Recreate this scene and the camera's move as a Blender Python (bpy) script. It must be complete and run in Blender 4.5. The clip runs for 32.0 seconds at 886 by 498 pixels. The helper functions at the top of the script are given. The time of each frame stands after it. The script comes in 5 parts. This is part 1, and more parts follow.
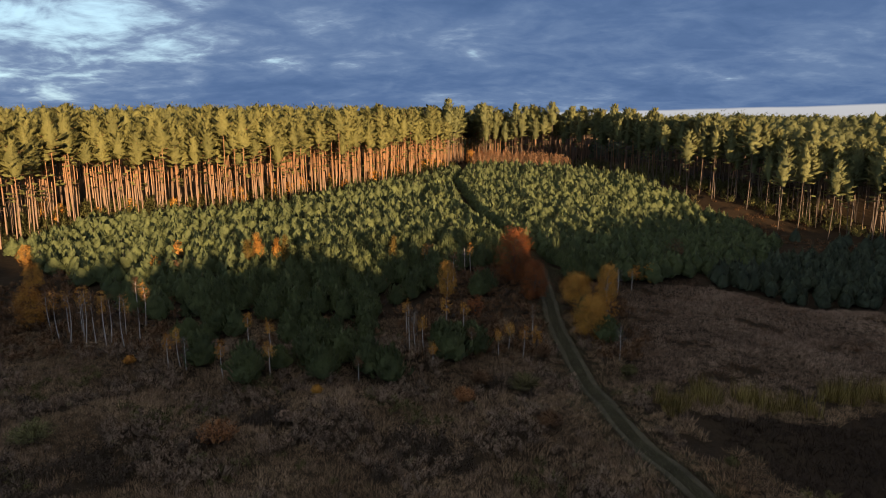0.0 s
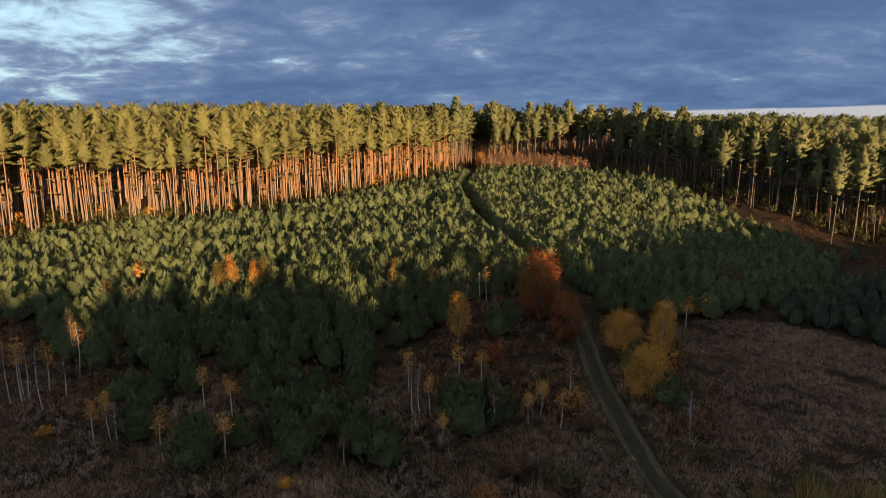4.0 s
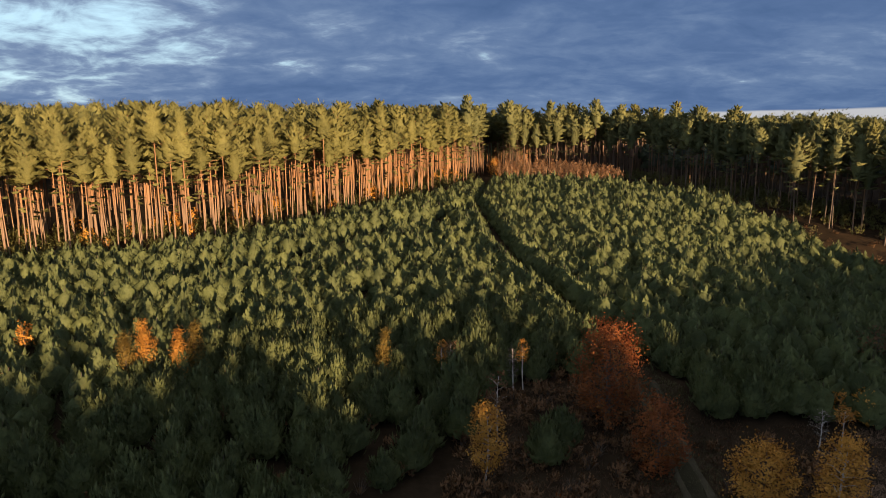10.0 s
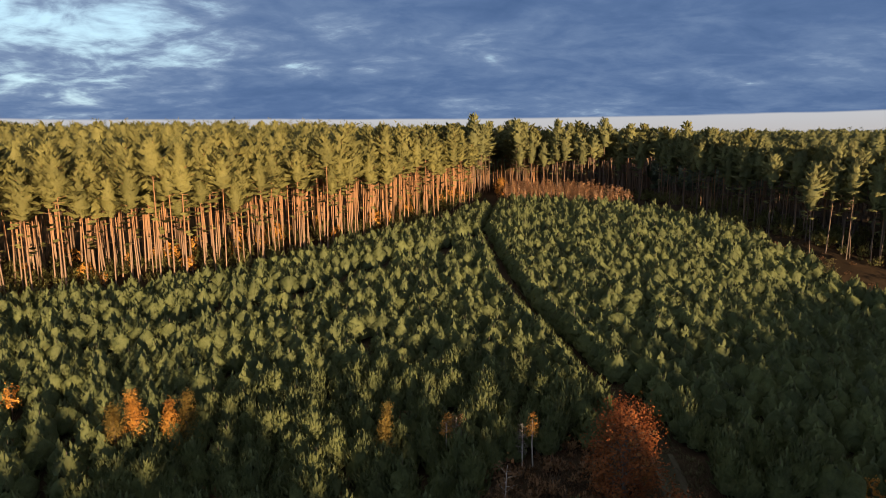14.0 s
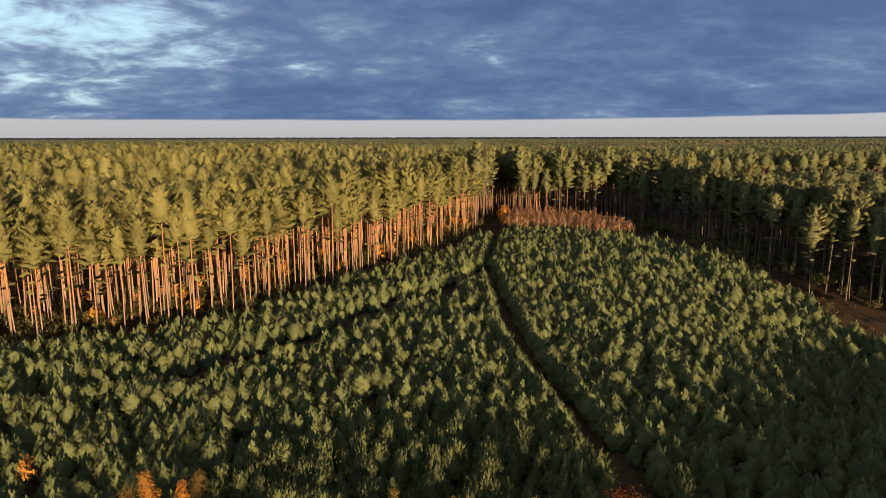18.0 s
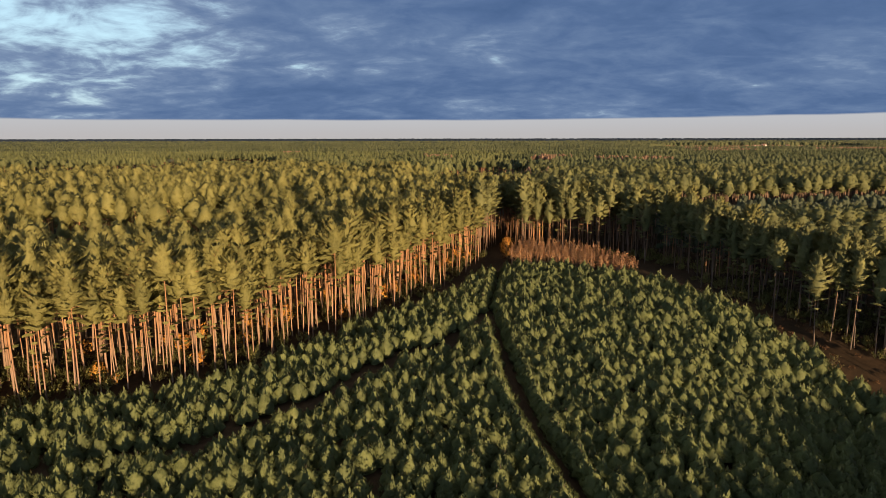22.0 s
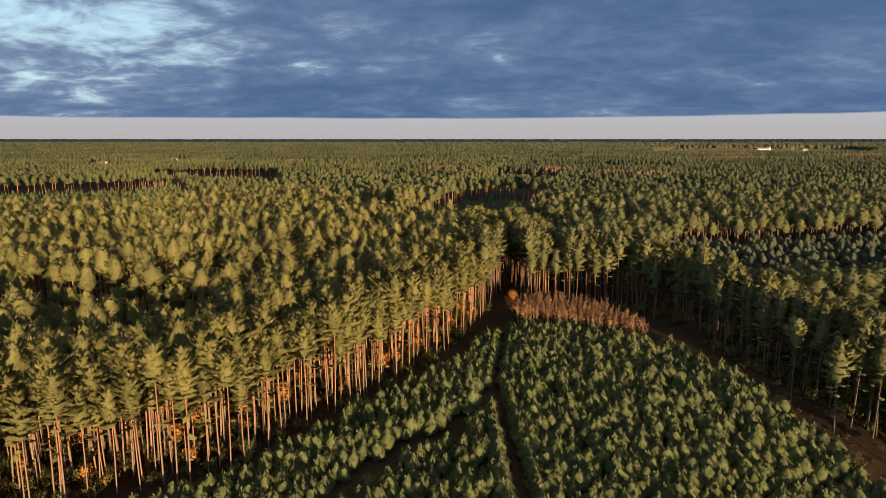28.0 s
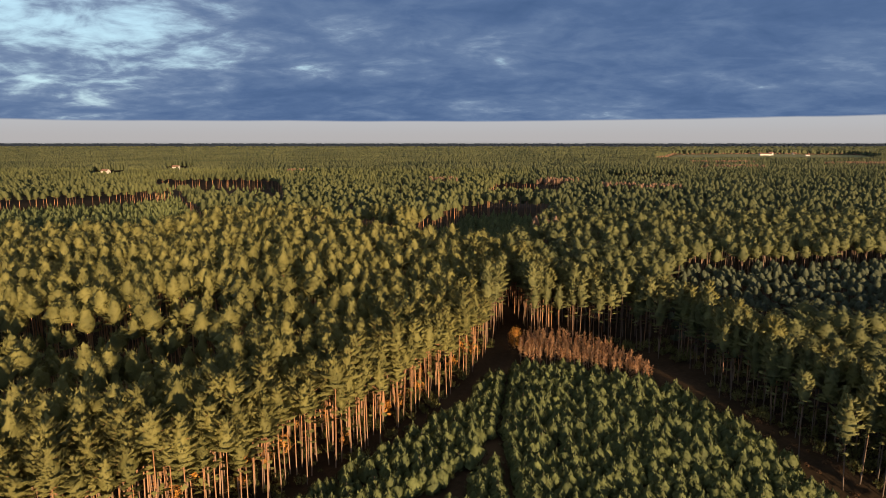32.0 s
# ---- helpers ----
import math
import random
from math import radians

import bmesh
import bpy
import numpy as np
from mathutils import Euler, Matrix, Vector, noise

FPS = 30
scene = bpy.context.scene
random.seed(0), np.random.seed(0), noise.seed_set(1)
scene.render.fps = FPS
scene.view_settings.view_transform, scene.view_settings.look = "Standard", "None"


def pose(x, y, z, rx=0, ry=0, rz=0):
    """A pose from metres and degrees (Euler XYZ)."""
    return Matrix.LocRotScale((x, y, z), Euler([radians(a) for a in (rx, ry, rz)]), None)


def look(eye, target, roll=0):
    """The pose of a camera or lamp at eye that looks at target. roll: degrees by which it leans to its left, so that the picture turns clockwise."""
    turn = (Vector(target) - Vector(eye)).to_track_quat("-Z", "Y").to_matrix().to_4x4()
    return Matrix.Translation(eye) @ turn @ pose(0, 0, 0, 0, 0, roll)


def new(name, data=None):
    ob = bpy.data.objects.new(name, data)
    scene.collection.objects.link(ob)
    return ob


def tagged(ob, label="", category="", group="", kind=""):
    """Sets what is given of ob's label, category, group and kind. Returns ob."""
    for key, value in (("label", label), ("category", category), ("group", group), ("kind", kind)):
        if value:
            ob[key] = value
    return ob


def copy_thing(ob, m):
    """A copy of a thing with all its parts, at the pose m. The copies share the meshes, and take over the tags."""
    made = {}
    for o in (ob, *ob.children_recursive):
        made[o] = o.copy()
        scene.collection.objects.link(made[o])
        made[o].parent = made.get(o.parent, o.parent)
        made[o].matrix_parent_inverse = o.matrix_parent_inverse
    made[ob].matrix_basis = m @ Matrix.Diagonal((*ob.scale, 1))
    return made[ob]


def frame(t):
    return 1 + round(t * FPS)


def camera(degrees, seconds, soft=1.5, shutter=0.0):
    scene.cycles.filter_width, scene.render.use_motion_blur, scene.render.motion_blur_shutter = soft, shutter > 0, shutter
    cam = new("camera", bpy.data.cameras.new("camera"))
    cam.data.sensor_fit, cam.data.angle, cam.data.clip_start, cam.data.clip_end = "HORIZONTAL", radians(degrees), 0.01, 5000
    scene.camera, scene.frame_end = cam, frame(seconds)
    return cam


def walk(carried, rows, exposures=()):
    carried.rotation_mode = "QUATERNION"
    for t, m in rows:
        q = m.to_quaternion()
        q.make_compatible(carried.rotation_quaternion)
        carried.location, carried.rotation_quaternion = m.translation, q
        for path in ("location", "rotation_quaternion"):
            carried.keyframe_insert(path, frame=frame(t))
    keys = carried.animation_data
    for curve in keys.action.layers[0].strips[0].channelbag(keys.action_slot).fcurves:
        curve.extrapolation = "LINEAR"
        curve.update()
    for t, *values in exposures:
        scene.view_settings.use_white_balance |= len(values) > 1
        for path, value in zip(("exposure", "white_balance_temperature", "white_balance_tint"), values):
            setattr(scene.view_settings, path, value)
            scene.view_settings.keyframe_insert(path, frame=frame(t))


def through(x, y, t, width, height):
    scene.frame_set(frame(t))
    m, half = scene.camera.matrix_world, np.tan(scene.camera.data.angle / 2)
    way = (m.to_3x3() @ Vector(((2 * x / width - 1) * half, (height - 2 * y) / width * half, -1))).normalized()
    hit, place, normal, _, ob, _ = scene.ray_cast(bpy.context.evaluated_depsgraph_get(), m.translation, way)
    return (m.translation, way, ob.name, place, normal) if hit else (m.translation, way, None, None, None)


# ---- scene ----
cam = camera(70.0, 32.0, soft=0.7)
PATH = [
    (0, (0.761, 3.076, 15.646), (0.811, 5.043, 15.284), -0.4),
    (1, (0.701, 7.2, 15.663), (0.745, 9.167, 15.301), -0.3),
    (2, (0.642, 11.899, 15.716), (0.683, 13.865, 15.353), -0.3),
    (3, (0.566, 16.736, 15.72), (0.603, 18.703, 15.358), -0.3),
    (6, (0.37, 32.181, 15.791), (0.397, 34.148, 15.431), -0.4),
    (7, (0.388, 37.232, 15.768), (0.41, 39.199, 15.408), -0.5),
    (8, (0.268, 42.352, 15.678), (0.289, 44.32, 15.32), -0.4),
    (9, (0.166, 47.391, 15.637), (0.185, 49.359, 15.281), -0.3),
    (10, (0.093, 51.753, 16.26), (0.109, 53.721, 15.906), -0.3),
    (11, (0.076, 55.31, 17.297), (0.088, 57.278, 16.945), -0.3),
    (12, (0.041, 56.084, 18.243), (0.049, 58.053, 17.892), -0.3),
    (13, (0.116, 56.007, 19.727), (0.118, 57.976, 19.379), -0.2),
    (14, (0.177, 55.968, 21.537), (0.175, 57.938, 21.19), -0.3),
    (17, (0.058, 55.822, 27.511), (0.048, 57.792, 27.167), -0.1),
    (18, (-0.111, 55.781, 29.758), (-0.12, 57.752, 29.414), -0.1),
    (19, (-0.084, 55.868, 32.088), (-0.096, 57.839, 31.747), -0.1),
    (20, (-0.218, 56.282, 34.654), (-0.23, 58.252, 34.311), -0.1),
    (21, (-0.32, 56.93, 37.172), (-0.333, 58.9, 36.828), -0.1),
    (22, (-0.368, 57.876, 39.744), (-0.383, 59.846, 39.4), -0.1),
    (23, (-0.416, 59.102, 42.405), (-0.432, 61.071, 42.057), -0.1),
    (24, (-0.375, 60.378, 44.928), (-0.394, 62.348, 44.58), -0.1),
    (25, (-0.449, 61.878, 47.493), (-0.469, 63.847, 47.144), -0.1),
    (28, (-0.767, 66.204, 55.533), (-0.79, 68.173, 55.184), -0.0),
    (29, (-0.763, 67.235, 58.125), (-0.788, 69.205, 57.778), 0.0),
    (30, (-0.748, 68.256, 60.554), (-0.774, 70.226, 60.21), -0.0),
    (31, (-0.819, 69.213, 62.965), (-0.846, 71.183, 62.622), 0.0),
    (32, (-0.895, 69.669, 65.415), (-0.924, 71.639, 65.075), -0.0),
]
walk(cam, [(t, look(eye, target, roll)) for t, eye, target, roll in PATH], exposures=[(0, 1.0), (14, 1.0), (27, 0.86), (32, 0.83)])

# ---- light ----
SUN_AZ = (0.42, -0.9075)          # horizontal way towards the sun
SUN_EL = radians(6.0)
sun = new("sun", bpy.data.lights.new("sun", "SUN"))
sun.data.energy, sun.data.angle, sun.data.color = 5.0, radians(0.6), (1.0, 0.67, 0.37)
sun.matrix_world = look((SUN_AZ[0], SUN_AZ[1], math.tan(SUN_EL) * math.hypot(*SUN_AZ)), (0, 0, 0))


class Nodes:
    """Short hand for building node trees."""

    def __init__(self, tree):
        self.t = tree
        tree.nodes.clear()

    def add(self, kind, **sets):
        n = self.t.nodes.new(kind)
        for k, v in sets.items():
            if k in ("noise_dimensions", "operation", "blend_type", "data_type", "sky_type", "sun_disc", "sun_elevation", "sun_rotation",
                     "altitude", "air_density", "dust_density", "ozone_density", "distribution", "feature", "interpolation_type", "clamp_factor"):
                setattr(n, k, v)
            else:
                s = n.inputs[int(k[1:])] if k[0] == "i" and k[1:].isdigit() else n.inputs[k.replace("_", " ")]
                if isinstance(v, bpy.types.NodeSocket):
                    self.t.links.new(v, s)
                else:
                    s.default_value = v
        return n

    def math(self, op, a, b=0.0):
        return self.add("ShaderNodeMath", operation=op, i0=a, i1=b).outputs[0]

    def vmath(self, op, a, b=(0, 0, 0)):
        return self.add("ShaderNodeVectorMath", operation=op, i0=a, i1=b).outputs[0]

    def noise(self, vec, scale, detail=3.0, rough=0.55, distort=0.0):
        return self.add("ShaderNodeTexNoise", Vector=vec, Scale=scale, Detail=detail, Roughness=rough, Distortion=distort).outputs[0]

    def ramp(self, fac, stops):
        n = self.add("ShaderNodeValToRGB", i0=fac)
        els = n.color_ramp.elements
        while len(els) < len(stops):
            els.new(0.5)
        for e, (p, c) in zip(els, stops):
            e.position, e.color = p, (*c, 1) if len(c) == 3 else c
        return n.outputs[0]

    def mix(self, fac, a, b, blend="MIX"):
        n = self.t.nodes.new("ShaderNodeMix")
        n.data_type, n.blend_type = "RGBA", blend
        for s, v in ((n.inputs[0], fac), (n.inputs[6], a), (n.inputs[7], b)):
            if isinstance(v, bpy.types.NodeSocket):
                self.t.links.new(v, s)
            else:
                s.default_value = (*v, 1) if isinstance(v, tuple) and len(v) == 3 else v
        return n.outputs[2]

    def smooth(self, v, lo, hi):
        n = self.add("ShaderNodeMapRange", interpolation_type="SMOOTHSTEP", i0=v, i1=lo, i2=hi)
        return n.outputs[0]


def build_world():
    w = bpy.data.worlds.new("sky")
    scene.world = w
    w.use_nodes = True
    n = Nodes(w.node_tree)
    d = n.add("ShaderNodeTexCoord").outputs["Generated"]
    sep = n.add("ShaderNodeSeparateXYZ", i0=d)
    x, y, z = sep.outputs
    sky = n.add("ShaderNodeTexSky", sky_type="NISHITA", sun_disc=False, sun_elevation=SUN_EL,
                sun_rotation=math.atan2(SUN_AZ[0], SUN_AZ[1]), altitude=100.0).outputs[0]
    clear = n.mix(1.0, sky, (0.12, 0.12, 0.12), "MULTIPLY")
    clear = n.mix(0.8, clear, (0.28, 0.43, 0.54))
    # the cloud deck, seen along the flat plane in which it lies
    lift = n.math("ADD", n.math("MAXIMUM", z, 0.0), 0.24)
    px, py = n.math("DIVIDE", x, lift), n.math("DIVIDE", y, lift)
    deck = n.add("ShaderNodeCombineXYZ", i0=px, i1=py, i2=1.9).outputs[0]
    big = n.noise(n.vmath("MULTIPLY", deck, (0.9, 1.2, 1.0)), 1.0, 3.0, 0.5, 0.5)
    fine = n.noise(n.vmath("MULTIPLY", deck, (3.0, 3.6, 1.0)), 1.0, 6.0, 0.56, 0.6)
    tiny = n.noise(n.vmath("MULTIPLY", deck, (8.0, 9.5, 1.0)), 1.0, 4.0, 0.6, 0.3)
    cover = n.math("ADD", n.math("ADD", n.math("MULTIPLY", big, 0.38), n.math("MULTIPLY", fine, 0.42)), n.math("MULTIPLY", tiny, 0.20))
    # thinner cloud towards one side of the view
    side = n.smooth(n.math("DIVIDE", x, n.math("ADD", n.math("ABSOLUTE", y), 0.2)), -0.03, -0.50)
    low = n.math("MULTIPLY", n.smooth(z, 0.065, 0.12), n.math("SUBTRACT", 1.0, n.math("MULTIPLY", n.smooth(z, 0.165, 0.215), 0.6)))
    side = n.math("MULTIPLY", side, n.math("ADD", 0.35, n.math("MULTIPLY", low, 0.65)))
    thin = n.math("ADD", n.math("MULTIPLY", side, 0.178), cover)
    cloud = n.ramp(thin, [(0.36, (0.036, 0.068, 0.142)), (0.47, (0.050, 0.086, 0.168)), (0.56, (0.072, 0.112, 0.195)), (0.68, (0.15, 0.20, 0.28))])
    gaps = n.smooth(thin, 0.60, 0.73)
    up = n.mix(gaps, cloud, clear)
    # higher up the deck is paler and greyer
    up = n.mix(n.smooth(z, 0.25, 0.8), up, (0.222, 0.222, 0.228))
    pale = n.mix(n.smooth(z, 0.0, 0.034), (0.262, 0.252, 0.252), (0.275, 0.278, 0.290))
    edge = n.math("ADD", n.math("SUBTRACT", z, n.math("MULTIPLY", n.math("DIVIDE", x, n.math("ADD", n.math("ABSOLUTE", y), 0.2)), 0.005)), n.math("MULTIPLY", n.math("SUBTRACT", big, 0.5), 0.007))
    up = n.mix(n.smooth(edge, 0.0270, 0.0305), pale, up)
    down = n.mix(n.smooth(z, -0.02, 0.0), (0.03, 0.03, 0.02), up)
    bg = n.add("ShaderNodeBackground", Color=down, Strength=1.0)
    n.t.links.new(bg.outputs[0], n.add("ShaderNodeOutputWorld").inputs[0])


build_world()


# ---- materials ----
def material(name):
    m = bpy.data.materials.new(name)
    m.use_nodes = True
    return m, Nodes(m.node_tree)


def finish(n, color, rough=0.8, bump=None, depth=0.02, through=0.0, spec=0.2):
    b = n.add("ShaderNodeBsdfPrincipled", Base_Color=color, Roughness=rough)
    b.inputs["Specular IOR Level"].default_value = spec
    if bump is not None:
        n.t.links.new(n.add("ShaderNodeBump", Height=bump, Distance=depth, Strength=0.8).outputs[0], b.inputs["Normal"])
    out = b.outputs[0]
    if through:
        tr = n.add("ShaderNodeBsdfTranslucent", Color=color)
        out = n.add("ShaderNodeMixShader", i0=through, i1=out, i2=tr.outputs[0]).outputs[0]
    n.t.links.new(out, n.add("ShaderNodeOutputMaterial").inputs[0])


def foliage(name, dark, light, brown=None, patch=0.16, amount=0.12, speckle=0.30, relief=3.6):
    """Leaves or needles: each one its own shade, with slow changes from tree to tree."""
    m, n = material(name)
    geo = n.add("ShaderNodeNewGeometry")
    obj = n.add("ShaderNodeObjectInfo")
    slow = n.noise(n.vmath("ADD", geo.outputs["Position"], obj.outputs["Location"]), patch, 2.0)
    f = n.math("ADD", n.math("MULTIPLY", geo.outputs["Random Per Island"], speckle), n.math("MULTIPLY", n.smooth(slow, 0.3, 0.7), 1 - speckle))
    c = n.mix(f, dark, light)
    grain = n.noise(geo.outputs["Position"], 4.5, 2.0, 0.7)
    c = n.mix(n.math("MULTIPLY", n.smooth(grain, 0.45, 0.65), 0.22), c, tuple(0.45 * a for a in dark))
    if brown:
        c = n.mix(n.math("MULTIPLY", n.smooth(n.noise(geo.outputs["Position"], 0.9, 2.0), 0.58, 0.75), amount * 4), c, brown)
    fine_ = n.noise(n.vmath("MULTIPLY", geo.outputs["Position"], (1.0, 1.0, 0.55)), relief, 3.0, 0.65)
    finish(n, c, 0.65, fine_, 0.6 / relief, through=0.22, spec=0.25)
    return m


def bark(name, low, high, z0=2.0, z1=9.0, stripe=None, wear=0.45):
    m, n = material(name)
    geo = n.add("ShaderNodeNewGeometry")
    pos = geo.outputs["Position"]
    z = n.add("ShaderNodeSeparateXYZ", i0=pos).outputs[2]
    g = n.noise(n.vmath("MULTIPLY", pos, (6.0, 6.0, 1.2)), 1.0, 4.0)
    base = n.mix(n.smooth(n.math("ADD", z, n.math("MULTIPLY", g, 4.0)), z0, z1), low, high)
    base = n.mix(n.math("MULTIPLY", geo.outputs["Random Per Island"], wear), base, (0.10, 0.075, 0.06))
    if stripe:
        base = n.mix(n.smooth(n.noise(n.vmath("MULTIPLY", pos, (3.0, 3.0, 7.0)), 1.0, 2.0), 0.58, 0.66), base, stripe)
    base = n.mix(n.math("MULTIPLY", g, 0.5 if wear > 0.2 else 0.15), base, (0.07, 0.05, 0.04))
    finish(n, base, 0.85, g, 0.03)
    return m


NEEDLE = foliage("pine_needles", (0.118, 0.122, 0.042), (0.248, 0.240, 0.080), (0.220, 0.165, 0.060), amount=0.05)
YOUNG = foliage("young_pine_needles", (0.078, 0.099, 0.044), (0.166, 0.197, 0.074), (0.165, 0.135, 0.048), patch=0.3, amount=0.04, speckle=0.42)
# dark spruce green, which also paints shade onto the hollow's half-grown pines
SPRUCE_SHADE_NEEDLE = foliage("spruce_and_shade_needles", (0.046, 0.060, 0.040), (0.115, 0.138, 0.080), patch=0.3)
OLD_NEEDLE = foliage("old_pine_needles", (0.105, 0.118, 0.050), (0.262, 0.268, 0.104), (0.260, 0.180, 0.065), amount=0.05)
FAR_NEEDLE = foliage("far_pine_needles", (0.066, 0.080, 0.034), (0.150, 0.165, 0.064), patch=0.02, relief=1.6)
# far needles darkened: dimmer light on the right-hand forest, painted in
SHADED_FAR_NEEDLE = foliage("shaded_far_needles", (0.047, 0.063, 0.029), (0.115, 0.131, 0.059), patch=0.02, relief=1.6)
# shaded copy of the pine needles, for the stand right of the track
SHADED_NEEDLE = foliage("shaded_stand_needles", (0.078, 0.092, 0.040), (0.186, 0.196, 0.075))
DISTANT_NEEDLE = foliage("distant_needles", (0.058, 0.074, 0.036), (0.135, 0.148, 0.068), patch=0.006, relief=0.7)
# dark blue: distance haze painted into the needles of the horizon forest
HAZE_NEEDLE = foliage("haze_blue_needles", (0.014, 0.026, 0.048), (0.022, 0.036, 0.062), patch=0.004, relief=0.7)
PINE_BARK = bark("pine_bark", (0.40, 0.275, 0.19), (0.52, 0.28, 0.14), wear=0.35)
# pine bark darkened: the right-hand wood's shade is put into its colour
SHADED_BARK = bark("shaded_pine_bark", (0.18, 0.145, 0.12), (0.25, 0.17, 0.12))
PALE_BARK = bark("pale_bark", (0.42, 0.31, 0.24), (0.50, 0.36, 0.27))
GREY_BARK = bark("grey_bark", (0.16, 0.13, 0.11), (0.19, 0.15, 0.12))
BIRCH_BARK = bark("birch_bark", (0.66, 0.62, 0.58), (0.70, 0.66, 0.62), stripe=(0.10, 0.085, 0.075), wear=0.12)
RED_LEAF = foliage("red_leaves", (0.200, 0.058, 0.022), (0.500, 0.175, 0.052), (0.360, 0.240, 0.070), patch=0.5, amount=0.16)
YELLOW_LEAF = foliage("yellow_leaves", (0.580, 0.290, 0.052), (0.880, 0.500, 0.110), (0.400, 0.290, 0.090), patch=0.8, amount=0.08)
ORANGE_LEAF = foliage("orange_leaves", (0.482, 0.206, 0.041), (0.758, 0.414, 0.090), patch=0.6)
GOLD_LEAF = foliage("gold_needles", (0.20, 0.13, 0.03), (0.38, 0.27, 0.07), patch=0.6)
LARCH_LEAF = foliage("larch_needles", (0.42, 0.225, 0.11), (0.70, 0.43, 0.23), (0.36, 0.22, 0.12), patch=0.5, amount=0.1)
BROWN_LEAF = foliage("brown_leaves", (0.125, 0.069, 0.037), (0.263, 0.150, 0.075), patch=0.5)
RUST_LEAF = foliage("rust_leaves", (0.320, 0.136, 0.056), (0.544, 0.272, 0.112), patch=0.5)
OLIVE_LEAF = foliage("olive_leaves", (0.100, 0.094, 0.037), (0.213, 0.188, 0.075), patch=0.5)
PALE_OLIVE = foliage("pale_olive_leaves", (0.15, 0.15, 0.06), (0.28, 0.27, 0.11), patch=0.5)
BRACKEN = foliage("bracken", (0.096, 0.059, 0.038), (0.186, 0.111, 0.068), (0.226, 0.079, 0.045), patch=0.3, amount=0.12, speckle=0.25)
THICKET = foliage("thicket", (0.062, 0.045, 0.034), (0.130, 0.096, 0.068), (0.113, 0.102, 0.045), patch=0.4, amount=0.12, speckle=0.3)
COPSE = foliage("copse_twigs", (0.17, 0.105, 0.07), (0.30, 0.19, 0.13), patch=0.05)
TWIG = foliage("bare_twigs", (0.117, 0.098, 0.085), (0.221, 0.182, 0.156), patch=0.2)
DRY_GRASS = foliage("dry_grass", (0.288, 0.189, 0.112), (0.636, 0.452, 0.288), (0.328, 0.298, 0.136), patch=0.12, amount=0.12, speckle=0.22)
PALE_GRASS = foliage("pale_grass", (0.328, 0.220, 0.156), (0.633, 0.463, 0.345), (0.282, 0.169, 0.107), patch=0.1, amount=0.16, speckle=0.22)
DARK_HERB = foliage("dark_herbs", (0.026, 0.018, 0.015), (0.062, 0.042, 0.033), patch=0.2, speckle=0.22)
HEATHER = foliage("withered_heather", (0.174, 0.127, 0.096), (0.368, 0.266, 0.189), (0.277, 0.253, 0.115), patch=0.25, amount=0.15, speckle=0.22)
REED = foliage("yellow_reed", (0.22, 0.17, 0.05), (0.46, 0.37, 0.12), (0.15, 0.09, 0.05), patch=0.25, amount=0.15)
RUT_GRASS = foliage("track_grass", (0.070, 0.072, 0.036), (0.175, 0.170, 0.084), patch=0.3, speckle=0.22)


def soil(name, stops, scale=0.07, rough=0.95, depth=0.15):
    m, n = material(name)
    pos = n.add("ShaderNodeNewGeometry").outputs["Position"]
    a = n.noise(pos, scale, 4.0)
    b = n.noise(pos, scale * 14, 4.0, 0.65)
    c = n.ramp(n.math("ADD", n.math("MULTIPLY", a, 0.6), n.math("MULTIPLY", b, 0.4)), stops)
    finish(n, c, rough, b, depth, spec=0.1)
    return m


def forest_floor():
    """Dark peaty heath that passes into brown needle litter under the pines."""
    m, n = material("heath_soil")
    pos = n.add("ShaderNodeNewGeometry").outputs["Position"]
    a, b = n.noise(pos, 0.07, 4.0), n.noise(pos, 0.98, 4.0, 0.65)
    mix_ = n.math("ADD", n.math("MULTIPLY", a, 0.6), n.math("MULTIPLY", b, 0.4))
    peat = n.ramp(mix_, [(0.30, (0.014, 0.010, 0.007)), (0.45, (0.026, 0.018, 0.011)), (0.58, (0.040, 0.028, 0.017)), (0.72, (0.036, 0.032, 0.018))])
    litter = n.ramp(mix_, [(0.32, (0.020, 0.014, 0.009)), (0.48, (0.036, 0.024, 0.014)), (0.60, (0.055, 0.035, 0.020)), (0.72, (0.034, 0.036, 0.017))])
    y = n.add("ShaderNodeSeparateXYZ", i0=pos).outputs[1]
    finish(n, n.mix(n.smooth(n.math("ADD", y, n.math("MULTIPLY", a, 20.0)), 110.0, 145.0), peat, litter), 0.95, b, 0.15, spec=0.1)
    return m


GROUND = forest_floor()
TURF = soil("track_turf", [(0.35, (0.024, 0.022, 0.013)), (0.6, (0.050, 0.046, 0.027))], 0.5, depth=0.08)
SAND = soil("track_sand", [(0.35, (0.038, 0.034, 0.023)), (0.6, (0.085, 0.076, 0.052))], 0.4, depth=0.05)
FIELD = soil("far_field", [(0.3, (0.15, 0.17, 0.07)), (0.7, (0.27, 0.25, 0.13))], 0.01)
PLASTER, pn = material("white_plaster")
finish(pn, pn.mix(pn.noise(pn.add("ShaderNodeNewGeometry").outputs["Position"], 0.5), (0.50, 0.48, 0.45), (0.60, 0.58, 0.55)), 0.8)
ROOF, rn = material("roof_tiles")
finish(rn, rn.mix(rn.noise(rn.add("ShaderNodeNewGeometry").outputs["Position"], 0.6), (0.18, 0.10, 0.07), (0.28, 0.17, 0.12)), 0.7)
PANE, gn = material("window_glass")
finish(gn, (0.03, 0.035, 0.04, 1), 0.1, spec=0.5)

